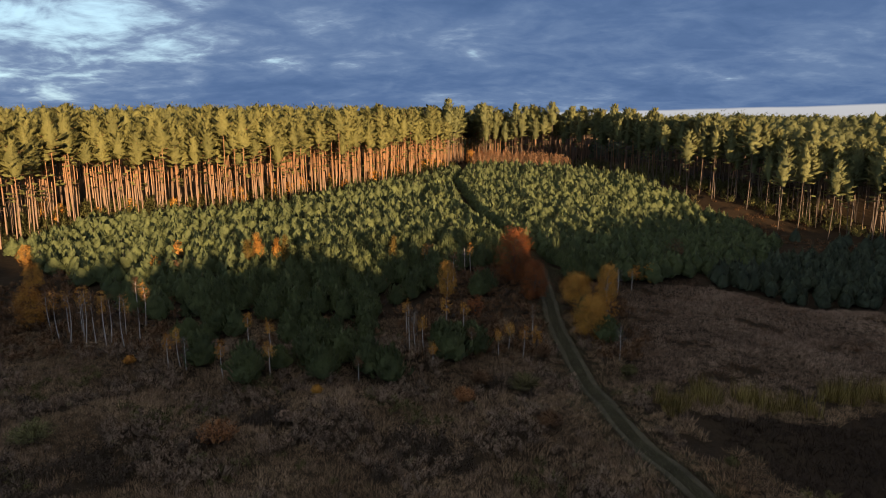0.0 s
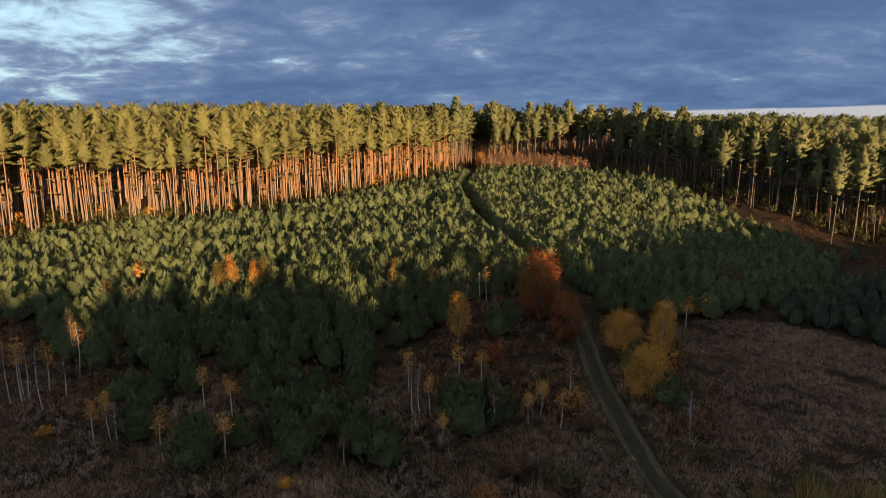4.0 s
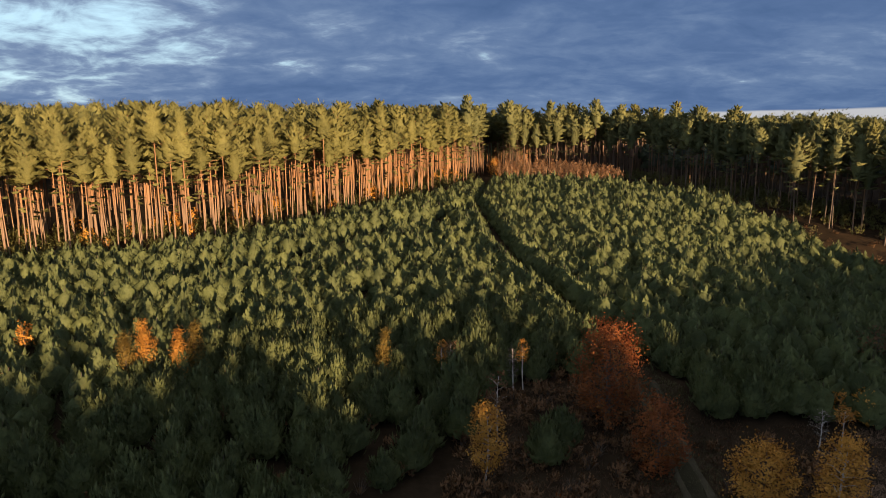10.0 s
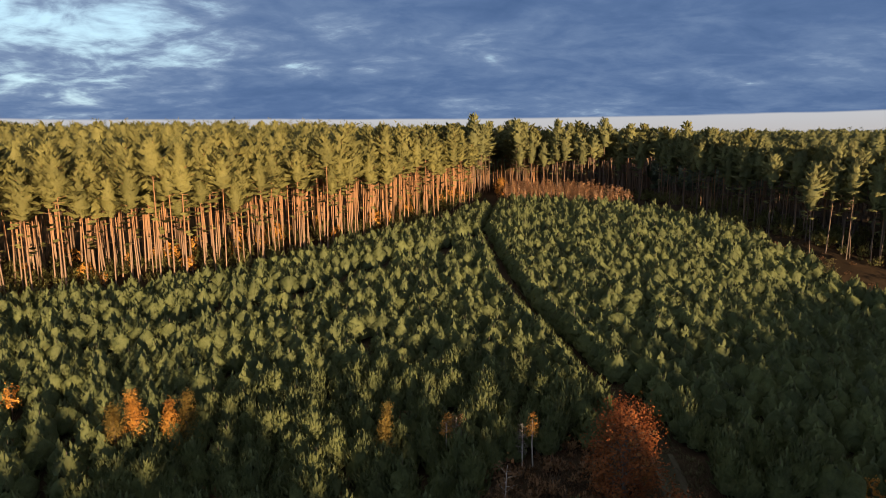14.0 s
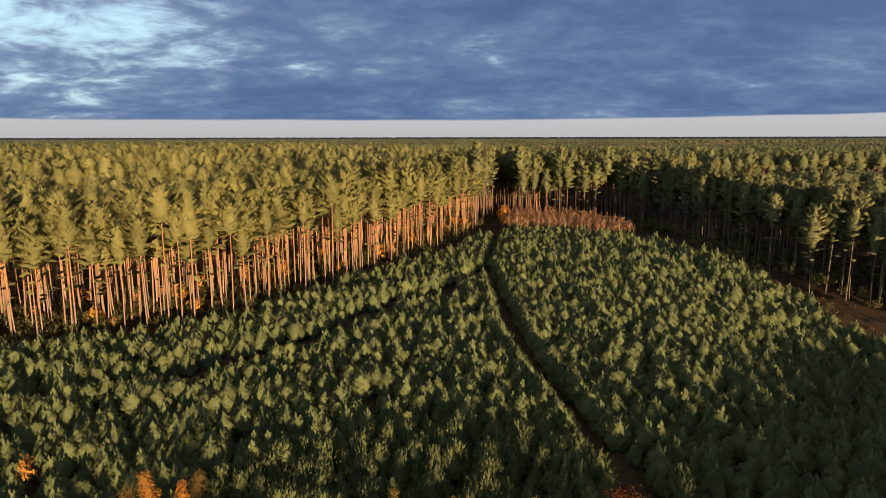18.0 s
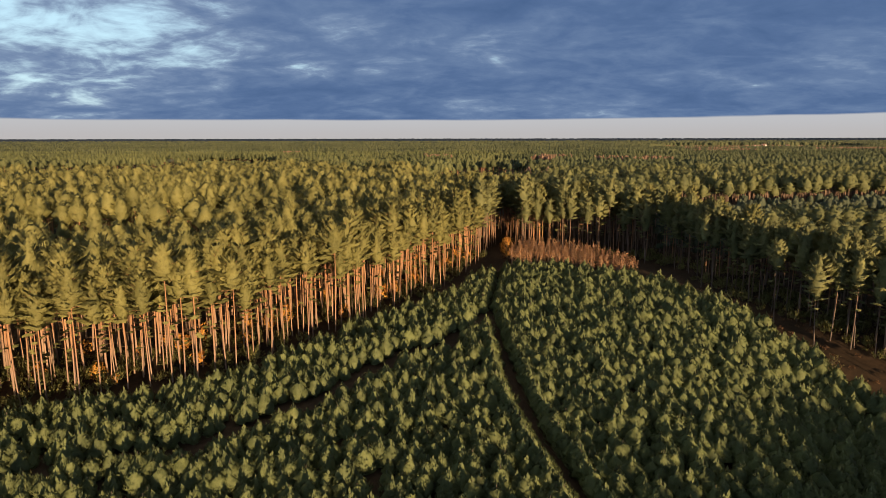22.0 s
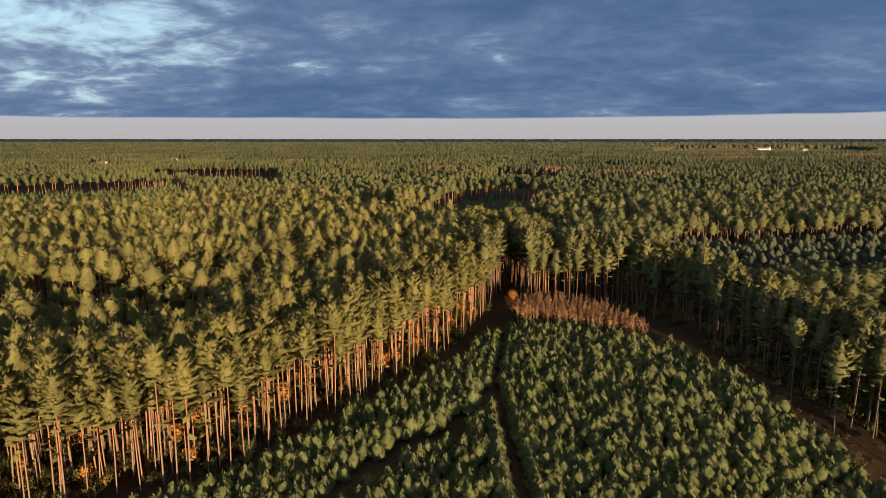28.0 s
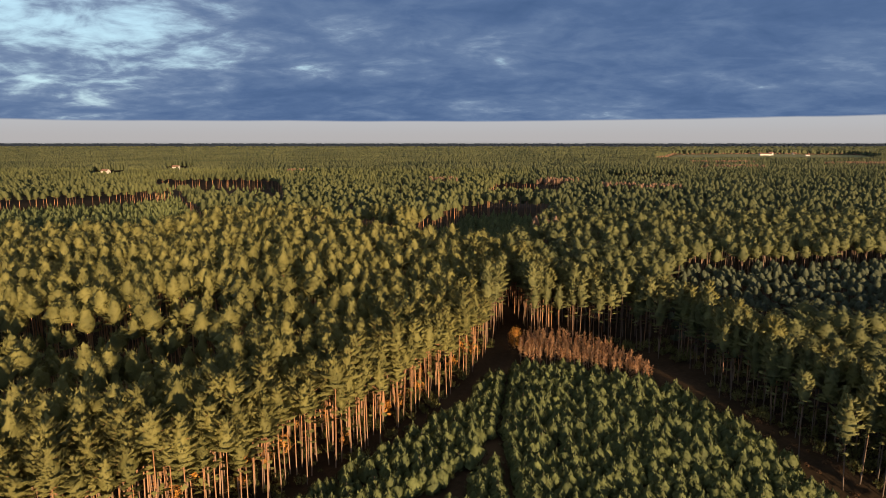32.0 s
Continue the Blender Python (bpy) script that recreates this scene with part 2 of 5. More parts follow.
# ---- the lie of the land ----
rng = np.random.default_rng(7)


def sstep(a, b, v):
    s = np.clip((v - a) / (b - a), 0, 1)
    return s * s * (3 - 2 * s)


def land(x, y):
    """Height of the ground: a damp meadow, a slope up through the plantation, level forest beyond, a far ridge."""
    x, y = np.asarray(x, float), np.asarray(y, float)
    z = np.interp(y, [-400, -60, 0, 50, 70, 90, 110, 141, 170, 200, 235, 260, 320, 450, 900, 2500, 4200, 4700, 4900],
                  [-6, -11, -13.2, -13, -12.4, -10.2, -8, -5.6, -3.6, -1.5, 0.9, 2.2, 3.0, 2.5, 0, 0, 8, 20, 20])
    k = sstep(35, 70, x) * (1 - sstep(150, 200, y)) * 0.75
    z = z + np.minimum(-12.3 - z, 0) * k
    near = np.exp(-((y - 60) / 160) ** 2)
    z = z + near * (0.22 * np.sin(x * 0.31 + 1.3 * np.sin(y * 0.17)) + 0.18 * np.sin(y * 0.43 + 0.9 * np.sin(x * 0.23)))
    far = np.hypot(x, y)
    return z + sstep(4000, 4650, np.abs(x)) * 14 * (far > 3900)


def inside(px, py, poly):
    hit = np.zeros(len(px), bool)
    for (x0, y0), (x1, y1) in zip(poly, poly[1:] + poly[:1]):
        c = (y0 > py) != (y1 > py)
        with np.errstate(divide="ignore", invalid="ignore"):
            hit ^= c & (px < (x1 - x0) * (py - y0) / (y1 - y0 + 1e-12) + x0)
    return hit


def away(px, py, line):
    """Distance of points from a line of corners."""
    best = np.full(len(px), 1e9)
    for (x0, y0), (x1, y1) in zip(line, line[1:]):
        dx, dy = x1 - x0, y1 - y0
        t = np.clip(((px - x0) * dx + (py - y0) * dy) / (dx * dx + dy * dy), 0, 1)
        best = np.minimum(best, np.hypot(px - x0 - t * dx, py - y0 - t * dy))
    return best


def jittered(x0, x1, y0, y1, step, jitter=0.42):
    gx, gy = np.meshgrid(np.arange(x0, x1, step), np.arange(y0, y1, step))
    gx = gx + (np.arange(gx.shape[0])[:, None] % 2) * step * 0.5
    gx, gy = gx.ravel(), gy.ravel()
    return gx + rng.uniform(-jitter, jitter, gx.size) * step, gy + rng.uniform(-jitter, jitter, gy.size) * step


# ---- meshes from arrays ----
def mesh_of(name, verts, tris, *rest):
    """A mesh; rest is [a normal for each vertex,] a material [and whether it is smooth]."""
    rest = list(rest)
    soft_ = rest.pop(0) if isinstance(rest[0], np.ndarray) else None
    mat, smooth = rest[0], (rest[1] if len(rest) > 1 else False) or soft_ is not None
    me = bpy.data.meshes.new(name)
    verts, tris = np.asarray(verts, np.float32), np.asarray(tris, np.int32)
    me.vertices.add(len(verts))
    me.vertices.foreach_set("co", verts.ravel())
    me.loops.add(tris.size)
    me.loops.foreach_set("vertex_index", tris.ravel())
    me.polygons.add(len(tris))
    k = tris.shape[1]
    me.polygons.foreach_set("loop_start", np.arange(0, tris.size, k, dtype=np.int32))
    me.polygons.foreach_set("use_smooth", np.full(len(tris), smooth))
    me.materials.append(mat)
    me.update(calc_edges=True)
    if soft_ is not None:
        me.attributes.new("custom_normal", "FLOAT_VECTOR", "POINT").data.foreach_set("vector", soft_.astype(np.float32).ravel())
    return me


def joined(parts):
    vs, ts, ns, o = [], [], [], 0
    for p in parts:
        vs.append(p[0])
        ts.append(p[1] + o)
        ns.append(p[2] if len(p) > 2 else None)
        o += len(p[0])
    if any(n is None for n in ns):
        return np.concatenate(vs), np.concatenate(ts)
    return np.concatenate(vs), np.concatenate(ts), np.concatenate(ns)


def turned(v, n):
    """Loose triangles that all face the way of their soft normals; those are rounded like the clump that they belong to."""
    n = n / (np.linalg.norm(n, axis=1, keepdims=True) + 1e-9)
    t = v.reshape(-1, 3, 3).copy()
    flip = (np.cross(t[:, 1] - t[:, 0], t[:, 2] - t[:, 0]) * n).sum(1) < 0
    t[flip] = t[flip][:, [1, 0, 2]]
    return t.reshape(-1, 3), np.arange(3 * len(t)).reshape(-1, 3), np.repeat(n, 3, 0)


def tube(points, radii, sides=6):
    """A tapered stem along points, closed at its end."""
    pts, a = np.asarray(points, float), np.linspace(0, 2 * np.pi, sides, endpoint=False)
    v, t = [], []
    for i, p in enumerate(pts):
        d = pts[min(i + 1, len(pts) - 1)] - pts[max(i - 1, 0)]
        d = d / (np.linalg.norm(d) + 1e-9)
        u = np.cross(d, (0.31, 0.95, 0.05))
        u /= np.linalg.norm(u) + 1e-9
        w = np.cross(d, u)
        v.append(p + radii[i] * (np.cos(a)[:, None] * u + np.sin(a)[:, None] * w))
    for i in range(len(pts) - 1):
        for k in range(sides):
            q = (k + 1) % sides
            a0, b0, a1, b1 = i * sides + k, i * sides + q, (i + 1) * sides + k, (i + 1) * sides + q
            t += [(a0, b0, b1), (a0, b1, a1)]
    return np.concatenate(v), np.array(t)


def unit(r, n):
    v = r.normal(size=(n, 3))
    return v / np.linalg.norm(v, axis=1, keepdims=True)


def needles(r, centres, ways, length, width, normals):
    """One slim leaf blade at each centre along each way."""
    n = len(centres)
    length, width = np.broadcast_to(length, n)[:, None], np.broadcast_to(width, n)[:, None]
    side = np.cross(ways, normals + 0.5 * unit(r, n))
    side /= np.linalg.norm(side, axis=1, keepdims=True) + 1e-9
    v = np.stack([centres - side * width * 0.5, centres + side * width * 0.5, centres + ways * length], 1).reshape(-1, 3)
    return turned(v, normals + 0.25 * unit(r, n))


def ball_points(level):
    if not level:
        d = np.array([(1, 0, 0), (0, 1, 0), (-1, 0, 0), (0, -1, 0), (0, 0, 1), (0, 0, -1)], float)
        return d, np.array([(0, 1, 4), (1, 2, 4), (2, 3, 4), (3, 0, 4), (1, 0, 5), (2, 1, 5), (3, 2, 5), (0, 3, 5)])
    bm = bmesh.new()
    bmesh.ops.create_icosphere(bm, subdivisions=level, radius=1.0)
    d, f = np.array([v.co[:] for v in bm.verts]), np.array([[v.index for v in g.verts] for g in bm.faces])
    bm.free()
    return d, f


BALLS = [ball_points(0), ball_points(1)]


def lumps(r, centres, radius, flat=0.6, level=1, round_=0.6, rough=0.3, lift=0.0):
    """The dense, uneven hearts of clumps of needles."""
    d, f = BALLS[level]
    n, m = len(centres), len(d)
    a = r.uniform(0, 6.3, n)[:, None]
    x, y = d[:, 0] * np.cos(a) - d[:, 1] * np.sin(a), d[:, 0] * np.sin(a) + d[:, 1] * np.cos(a)
    o = np.stack([x, y, np.broadcast_to(d[:, 2], x.shape)], 2)
    fl = np.broadcast_to(flat, n)[:, None]
    size_ = np.broadcast_to(radius, n)[:, None, None] * r.uniform(1 - rough, 1 + rough, (n, m, 1))
    v = (centres[:, None] + o * size_ * np.stack([fl * 0 + 1, fl * 0 + 1, fl], 2)).reshape(-1, 3)
    tree = v * (1, 1, 0)
    tree /= np.linalg.norm(tree, axis=1, keepdims=True) + 0.3
    nn = o.reshape(-1, 3) + round_ * tree + (0, 0, lift) + 0.25 * unit(r, n * m)
    nn /= np.linalg.norm(nn, axis=1, keepdims=True)
    return v, (f[None] + (np.arange(n) * m)[:, None, None]).reshape(-1, 3), nn


def heart(r, girth, z0, z1, rings, sides):
    """The dense inner body of a crown: uneven rings, closed by a tip."""
    v, nn, f = [], [], []
    for i, k in enumerate(rings):
        for j in range(sides):
            b = (j + 0.5 * (i % 2)) * 6.283 / sides
            q = girth(k, b) * r.uniform(0.72, 1.25)
            v.append((math.cos(b) * q, math.sin(b) * q, z0 + (z1 - z0) * (k + r.uniform(-0.03, 0.03))))
            nn.append((math.cos(b), math.sin(b), 0.12))
            if i:
                p, g = (i - 1) * sides + j, (i - 1) * sides + (j + 1) % sides
                f += [(p, g, g + sides), (p, g + sides, p + sides)]
    v.append((0, 0, z1 + 0.04 * (z1 - z0)))
    nn.append((0.2, -0.6, 0.5))
    o = (len(rings) - 1) * sides
    f += [(o + j, o + (j + 1) % sides, len(v) - 1) for j in range(sides)]
    nn = np.array(nn) + 0.22 * unit(r, len(nn))
    return np.array(v), np.array(f), nn / np.linalg.norm(nn, axis=1, keepdims=True)


def sprigs(r, girth, z0, z1, n, fan, length, width, lean, shift=None, lift=0.1):
    """Upswept sprigs all over a crown, each a small fan of pointed blades."""
    u = (np.arange(n) + r.uniform(0, 1, n)) / n
    k = 1 - (1 - u) ** 0.65
    a = np.arange(n) * 2.4 + r.uniform(-0.5, 0.5, n)
    q = np.array([girth(kk, aa) for kk, aa in zip(k, a)]) * r.uniform(0.80, 1.08, n)
    out = np.stack([np.cos(a), np.sin(a), 0 * a], 1)
    side = np.stack([-np.sin(a), np.cos(a), 0 * a], 1)
    p = out * q[:, None] + np.stack([0 * k, 0 * k, z0 + (z1 - z0) * k - 0.3 * length], 1)
    if shift is not None:
        p = p + shift(p[:, 2])
    size_ = length * r.uniform(0.7, 1.3, (n, 1)) * (1.1 - 0.35 * k)[:, None]
    v, nn = [], []
    own = 0.45 * unit(r, n)
    for f in range(fan):
        t = (f - (fan - 1) / 2) / max(1, fan - 1)
        w = out * lean * (1.15 - k)[:, None] + side * (1.1 * t + r.uniform(-0.12, 0.12, (n, 1))) + (0, 0, 1.0)
        w /= np.linalg.norm(w, axis=1, keepdims=True)
        c = p + side * t * width * 1.2
        le = size_ * (1.0 - 0.35 * abs(t)) * r.uniform(0.85, 1.15, (n, 1))
        v.append(np.stack([c - side * width * 0.5, c + side * width * 0.5, c + w * le + out * 0.06], 1))
        nn.append(out + side * 0.35 * t + (0, 0, lift) + own + 0.12 * unit(r, n))
    return turned(np.concatenate(v).reshape(-1, 3), np.concatenate(nn))


def tufts(r, centres, ways, blades, length, width, normals, spread=0.75):
    c = np.repeat(centres, blades, 0)
    w = np.repeat(ways, blades, 0) + spread * unit(r, len(c))
    w /= np.linalg.norm(w, axis=1, keepdims=True) + 1e-9
    k = r.uniform(0.7, 1.25, len(c))
    return needles(r, c - w * length * 0.15, w, length * k, width * k, np.repeat(normals, blades, 0))


def scatter(template, pos, scale, turn):
    """Copies of one template at many places, as arrays."""
    v, t = template[:2]
    n = len(pos)
    c, s = np.cos(turn)[:, None], np.sin(turn)[:, None]
    sc = np.asarray(scale)
    sxy, sz = (sc[:, 0:1], sc[:, 1:2]) if sc.ndim == 2 else (sc[:, None], sc[:, None])
    x, y, z = v[:, 0] * sxy, v[:, 1] * sxy, v[:, 2] * sz
    out = np.stack([x * c - y * s + pos[:, 0:1], x * s + y * c + pos[:, 1:2], z + pos[:, 2:3]], 2).reshape(-1, 3)
    tri = (t[None] + (np.arange(n) * len(v))[:, None, None]).reshape(-1, t.shape[1])
    if len(template) < 3:
        return out, tri
    m = template[2]
    nx, ny = m[:, 0] * c - m[:, 1] * s, m[:, 0] * s + m[:, 1] * c
    return out, tri, np.stack([nx, ny, np.broadcast_to(m[:, 2], nx.shape)], 2).reshape(-1, 3)


def spread_over(templates, pos, scale, turn):
    pick = rng.integers(0, len(templates), len(pos))
    return joined([scatter(tp, pos[pick == i], scale[pick == i], turn[pick == i]) for i, tp in enumerate(templates) if (pick == i).any()])


# ---- tree shapes ----
def fingers(r, base, ways, length, radius, outs, sides=4, rings=2):
    """Upright shoots, each a bottle brush of needles: thick below the middle, pointed at its tip."""
    n = len(base)
    side = np.cross(ways, (0.31, 0.95, 0.05))
    side /= np.linalg.norm(side, axis=1, keepdims=True) + 1e-9
    other = np.cross(ways, side)
    at, wide = ((0.0, 0.38, 0.72), (0.55, 1.0, 0.66)) if rings > 2 else ((0.0, 0.45), (0.7, 1.0))
    v, nn = [], []
    for f, w in zip(at, wide):
        for k in range(sides):
            a = 6.283 * (k + 0.5 * f) / sides + r.uniform(-0.3, 0.3, (n, 1))
            o = side * np.cos(a) + other * np.sin(a)
            v.append(base + ways * (length * f)[:, None] + o * (radius * w)[:, None] * r.uniform(0.72, 1.28, (n, 1)))
            nn.append(0.6 * o + outs + (0, 0, 0.12 * f))
    v.append(base + ways * length[:, None])
    nn.append(outs + 0.6 * ways)
    m = len(at) * sides + 1
    v, nn = np.stack(v, 1).reshape(-1, 3), np.stack(nn, 1).reshape(-1, 3)
    f = []
    for i in range(len(at) - 1):
        for k in range(sides):
            p, q = i * sides + k, i * sides + (k + 1) % sides
            f += [(p, q, q + sides), (p, q + sides, p + sides)]
    o = (len(at) - 1) * sides
    f += [(o + k, o + (k + 1) % sides, m - 1) for k in range(sides)]
    return v, (np.array(f)[None] + (np.arange(n) * m)[:, None, None]).reshape(-1, 3), nn / np.linalg.norm(nn, axis=1, keepdims=True)


def flames(r, base, ways, length, radius, outs, blades, slim=0.26, body=3):
    """Upswept lobes of needles: a soft body inside a bunch of short blades that all lean along the lobe."""
    b, w, o = (np.repeat(q, blades, 0) for q in (base, ways, outs))
    le, ra = np.repeat(length, blades)[:, None], np.repeat(radius, blades)[:, None]
    side = np.cross(w, unit(r, len(b)))
    side /= np.linalg.norm(side, axis=1, keepdims=True) + 1e-9
    f = r.uniform(0.0, 0.72, (len(b), 1))
    p = b + w * le * f + side * ra * (1.05 - f) * r.uniform(0.5, 1.0, (len(b), 1))
    d = w + side * r.uniform(0.1, 0.6, (len(b), 1))
    d /= np.linalg.norm(d, axis=1, keepdims=True)
    k = r.uniform(0.75, 1.3, len(b))
    out = needles(r, p, d, le[:, 0] * 0.42 * k, le[:, 0] * slim * 0.42 * k, 0.40 * side + o)
    return joined([fingers(r, base, ways, length * 0.85, radius * 0.72, outs, body, 2), out]) if body else out


def young_pine(seed, shoots=60, sides=3, blades=6, thick=0.15):
    """Young pine of four and a half metres: a rounded bush of many upright, finger-like shoots, with several tops."""
    r = np.random.default_rng(seed)
    p0, p1 = r.uniform(0, 6.3, 2)

    def girth(k, a):
        return 1.5 * (1 - k ** 2.0) ** 0.72 * (0.66 + 0.34 * np.minimum(k * 4, 1)) * (1 + 0.18 * np.sin(2 * a + 4 * k + p0) + 0.13 * np.sin(5 * a - 9 * k + p1)) + 0.05

    k = (np.arange(shoots) + r.uniform(0, 1, shoots)) / shoots
    k = 0.06 + 0.90 * k ** 0.9
    a = np.arange(shoots) * 2.4 + r.uniform(-0.6, 0.6, shoots)
    rad = girth(k, a) * r.uniform(0.66, 1.0, shoots)
    out = np.stack([np.cos(a), np.sin(a), np.zeros(shoots)], 1)
    length = (0.52 + 0.30 * r.uniform(0, 1, shoots)) * (1.15 if shoots < 40 else 1.0)
    base = out * rad[:, None] + np.stack([0 * k, 0 * k, 0.25 + 3.35 * k - 0.25 * length + r.normal(0, 0.12, shoots)], 1)
    w = out * (0.12 + 0.42 * (1 - k))[:, None] + np.array([0, 0, 1.0]) + 0.14 * unit(r, shoots)
    w /= np.linalg.norm(w, axis=1, keepdims=True)
    outs = out * (0.95 - 0.35 * k)[:, None] + (0, 0, 0.05) + 0.22 * unit(r, shoots)
    radius = thick * r.uniform(0.75, 1.2, shoots) * (1.15 - 0.3 * k)
    bits = [flames(r, base, w, length * 1.1, radius, outs, blades, 0.26, sides)] if sides else []
    bits.append(sprigs(r, lambda k, a: 0.86 * girth(min(k, 1.0), a), 0.3, 3.5, shoots, blades, 0.62 if sides else 0.72, 0.12 if sides else 0.155, 0.30))
    top = np.array([[0, 0, 3.35], [0.22, 0.05, 3.15], [-0.18, 0.16, 3.1]]) + r.normal(0, 0.06, (3, 3))
    bits.append(fingers(r, top, np.tile([[0.0, 0.0, 1.0]], (3, 1)) + r.normal(0, 0.06, (3, 3)), np.array([0.95, 0.75, 0.7]), np.array([0.15, 0.14, 0.14]), np.tile([[0.2, -0.5, 0.3]], (3, 1)), 3, 2))
    core = heart(r, lambda k, a: 0.78 * girth(k, a), 0.3, 3.3, (0.02, 0.2, 0.4, 0.6, 0.78, 0.93) if shoots > 20 else (0.02, 0.5, 0.9), 8 if shoots > 20 else 5)
    trunk = tube([(0, 0, -0.2), (0.03, 0.02, 1.8), (0, 0, 3.8)], [0.075, 0.05, 0.015], 5)
    return trunk, joined(bits + [core])


def sprays(r, base, tip, width, thick, axis, rim=8):
    """Flat sprays of needles along limbs: lenses with a jagged, feathery rim."""
    n = len(base)
    way = tip - base
    size_ = np.linalg.norm(way, axis=1, keepdims=True)
    way = way / (size_ + 1e-9)
    side = np.cross(way, (0.0, 0.0, 1.0))
    side /= np.linalg.norm(side, axis=1, keepdims=True) + 1e-9
    up = np.cross(side, way)
    c = base + way * size_ * 0.55
    out = (c - axis) * (1, 1, 0)
    out /= np.linalg.norm(out, axis=1, keepdims=True) + 0.25
    v, nn = [], []
    for j in range(rim):
        a = 6.283 * j / rim
        q = (1.18 if j % 2 == 0 else 0.70) * r.uniform(0.82, 1.18, (n, 1))
        o = way * math.cos(a) * size_ * 0.52 + side * math.sin(a) * width[:, None]
        v.append(c + o * q + up * thick[:, None] * r.uniform(-0.25, 0.75, (n, 1)))
        o = o / (np.linalg.norm(o, axis=1, keepdims=True) + 1e-9)
        nn.append(0.35 * o + 0.9 * out + 0.30 * up + 0.15 * unit(r, n))
    v += [c + up * thick[:, None] + way * 0.1, c - up * 0.6 * thick[:, None]]
    nn += [0.5 * up + 0.8 * out, 0.9 * out - 0.25 * up]
    m = rim + 2
    v, nn = np.stack(v, 1).reshape(-1, 3), np.stack(nn, 1).reshape(-1, 3)
    f = [((j + 1) % rim, j, rim) for j in range(rim)] + [(j, (j + 1) % rim, rim + 1) for j in range(rim)]
    return v, (np.array(f)[None] + (np.arange(n) * m)[:, None, None]).reshape(-1, 3), nn / np.linalg.norm(nn, axis=1, keepdims=True)


def tall_pine(seed, detail=1.0, crown_from=0.56, wide=2.3, dead=6, shaggy=0.0):
    """Tall forest pine: a long bare stem, whorls of limbs high up, needles in flat, upswept tiers that narrow to a blunt tip."""
    r = np.random.default_rng(seed)
    fine = detail > 0.7
    h = 20.0
    bend = r.uniform(-0.5, 0.5, 2)
    s = np.linspace(0, 1, 7)
    line = np.stack([bend[0] * np.sin(s * 2.6), bend[1] * np.sin(s * 2.1), s * (h - 0.6) - 0.3], 1)
    trunk = tube(line, 0.105 * (1 - s) ** 0.7 + 0.025, 5) if fine else tube(line[::2], 0.14 * (1 - s[::2]) ** 0.7 + 0.03, 4)
    stems, bs, es, ws = [trunk], [], [], []
    lobes = []
    tiers = max(4, int((13 if fine else 7.5 if detail > 0.4 else 5) * (0.985 - crown_from) / 0.42 + 0.5))
    lean_a = r.uniform(0, 6.3)
    for i in range(tiers):
        q = (i + r.uniform(0.2, 0.8)) / tiers
        a0 = r.uniform(0, 6.3)
        many = 5 if fine or q > 0.2 else 4
        for j in range(many):
            if q < 0.3 and r.uniform() < 0.35 + shaggy:
                continue
            k = min(0.97, crown_from + (0.965 - crown_from) * q + r.normal(0, 0.5 / tiers) * (0.965 - crown_from))
            p = np.array([np.interp(k, s, line[:, g]) for g in range(3)])
            a = a0 + j * 6.283 / many + r.uniform(-0.4, 0.4)
            reach = wide * ((1 - q ** 1.7) ** 0.62 * min(1.0, 0.42 + 1.7 * q) + 0.06) * r.uniform(0.45, 1.15) * (1 + 0.16 * math.cos(a - lean_a))
            d = np.array([math.cos(a), math.sin(a), r.uniform(-0.12, 0.18) - 0.35 * shaggy * (1 - q) + 0.8 * q ** 1.2])
            if fine and reach > 0.9:
                stems.append(tube([p, p + d * reach * 0.8], [0.045, 0.012], 3))
            e = p + d * reach + (0, 0, 0.10 * reach)
            if not fine or q > 0.12:
                for g in range(3 if fine else 1):
                    b = a + (g - 1) * 0.55 + r.uniform(-0.2, 0.2) if fine else a
                    w = np.array([math.cos(b) * 0.75, math.sin(b) * 0.75, 0.16 + 0.8 * q + r.uniform(-0.15, 0.25)])
                    w /= np.linalg.norm(w)
                    size_ = (0.75 + 0.18 * reach) * r.uniform(0.75, 1.25) if fine else (1.25 + 0.25 * reach) * r.uniform(0.8, 1.2)
                    lobes.append((*(p + d * reach * (r.uniform(0.45, 0.75) if fine else 0.55)), *w, size_, size_ * (0.27 if fine else 0.36)))
            if (not fine and (q > 0.5 or j % 2)) or (fine and q > 0.42):
                continue
            bs.append(p + d * reach * (0.30 if fine else 0.18))
            es.append(e)
            ws.append((0.34 if fine else 0.50) + 0.10 * reach)
            if fine and reach > 1.0:
                for sgn in (-1, 1):
                    b = a + sgn * r.uniform(0.5, 0.8)
                    m0 = p + d * reach * r.uniform(0.40, 0.60)
                    bs.append(m0)
                    es.append(m0 + np.array([math.cos(b), math.sin(b), d[2] + 0.18]) * reach * r.uniform(0.40, 0.55))
                    ws.append(0.30 + 0.06 * reach)
    for i in range(3 if fine else 0):
        k, a = r.uniform(0.36, crown_from), r.uniform(0, 6.3)
        p = np.array([np.interp(k, s, line[:, g]) for g in range(3)])
        d = np.array([math.cos(a), math.sin(a), -0.12])
        stems.append(tube([p, p + d * 1.5], [0.03, 0.01], 3))
        bs.append(p + d * 0.5)
        es.append(p + d * r.uniform(1.3, 1.9))
        ws.append(0.45)
    bs, es, ws = np.array(bs), np.array(es), np.array(ws) * r.uniform(0.8, 1.2, len(ws))
    axis = np.stack([np.interp(bs[:, 2], line[:, 2], line[:, g]) for g in range(3)], 1)
    crown = [sprays(r, bs, es, ws, 0.16 + 0.22 * ws + (0 if fine else 0.08), axis, 8 if fine else 6)]
    lobes = np.array(lobes)
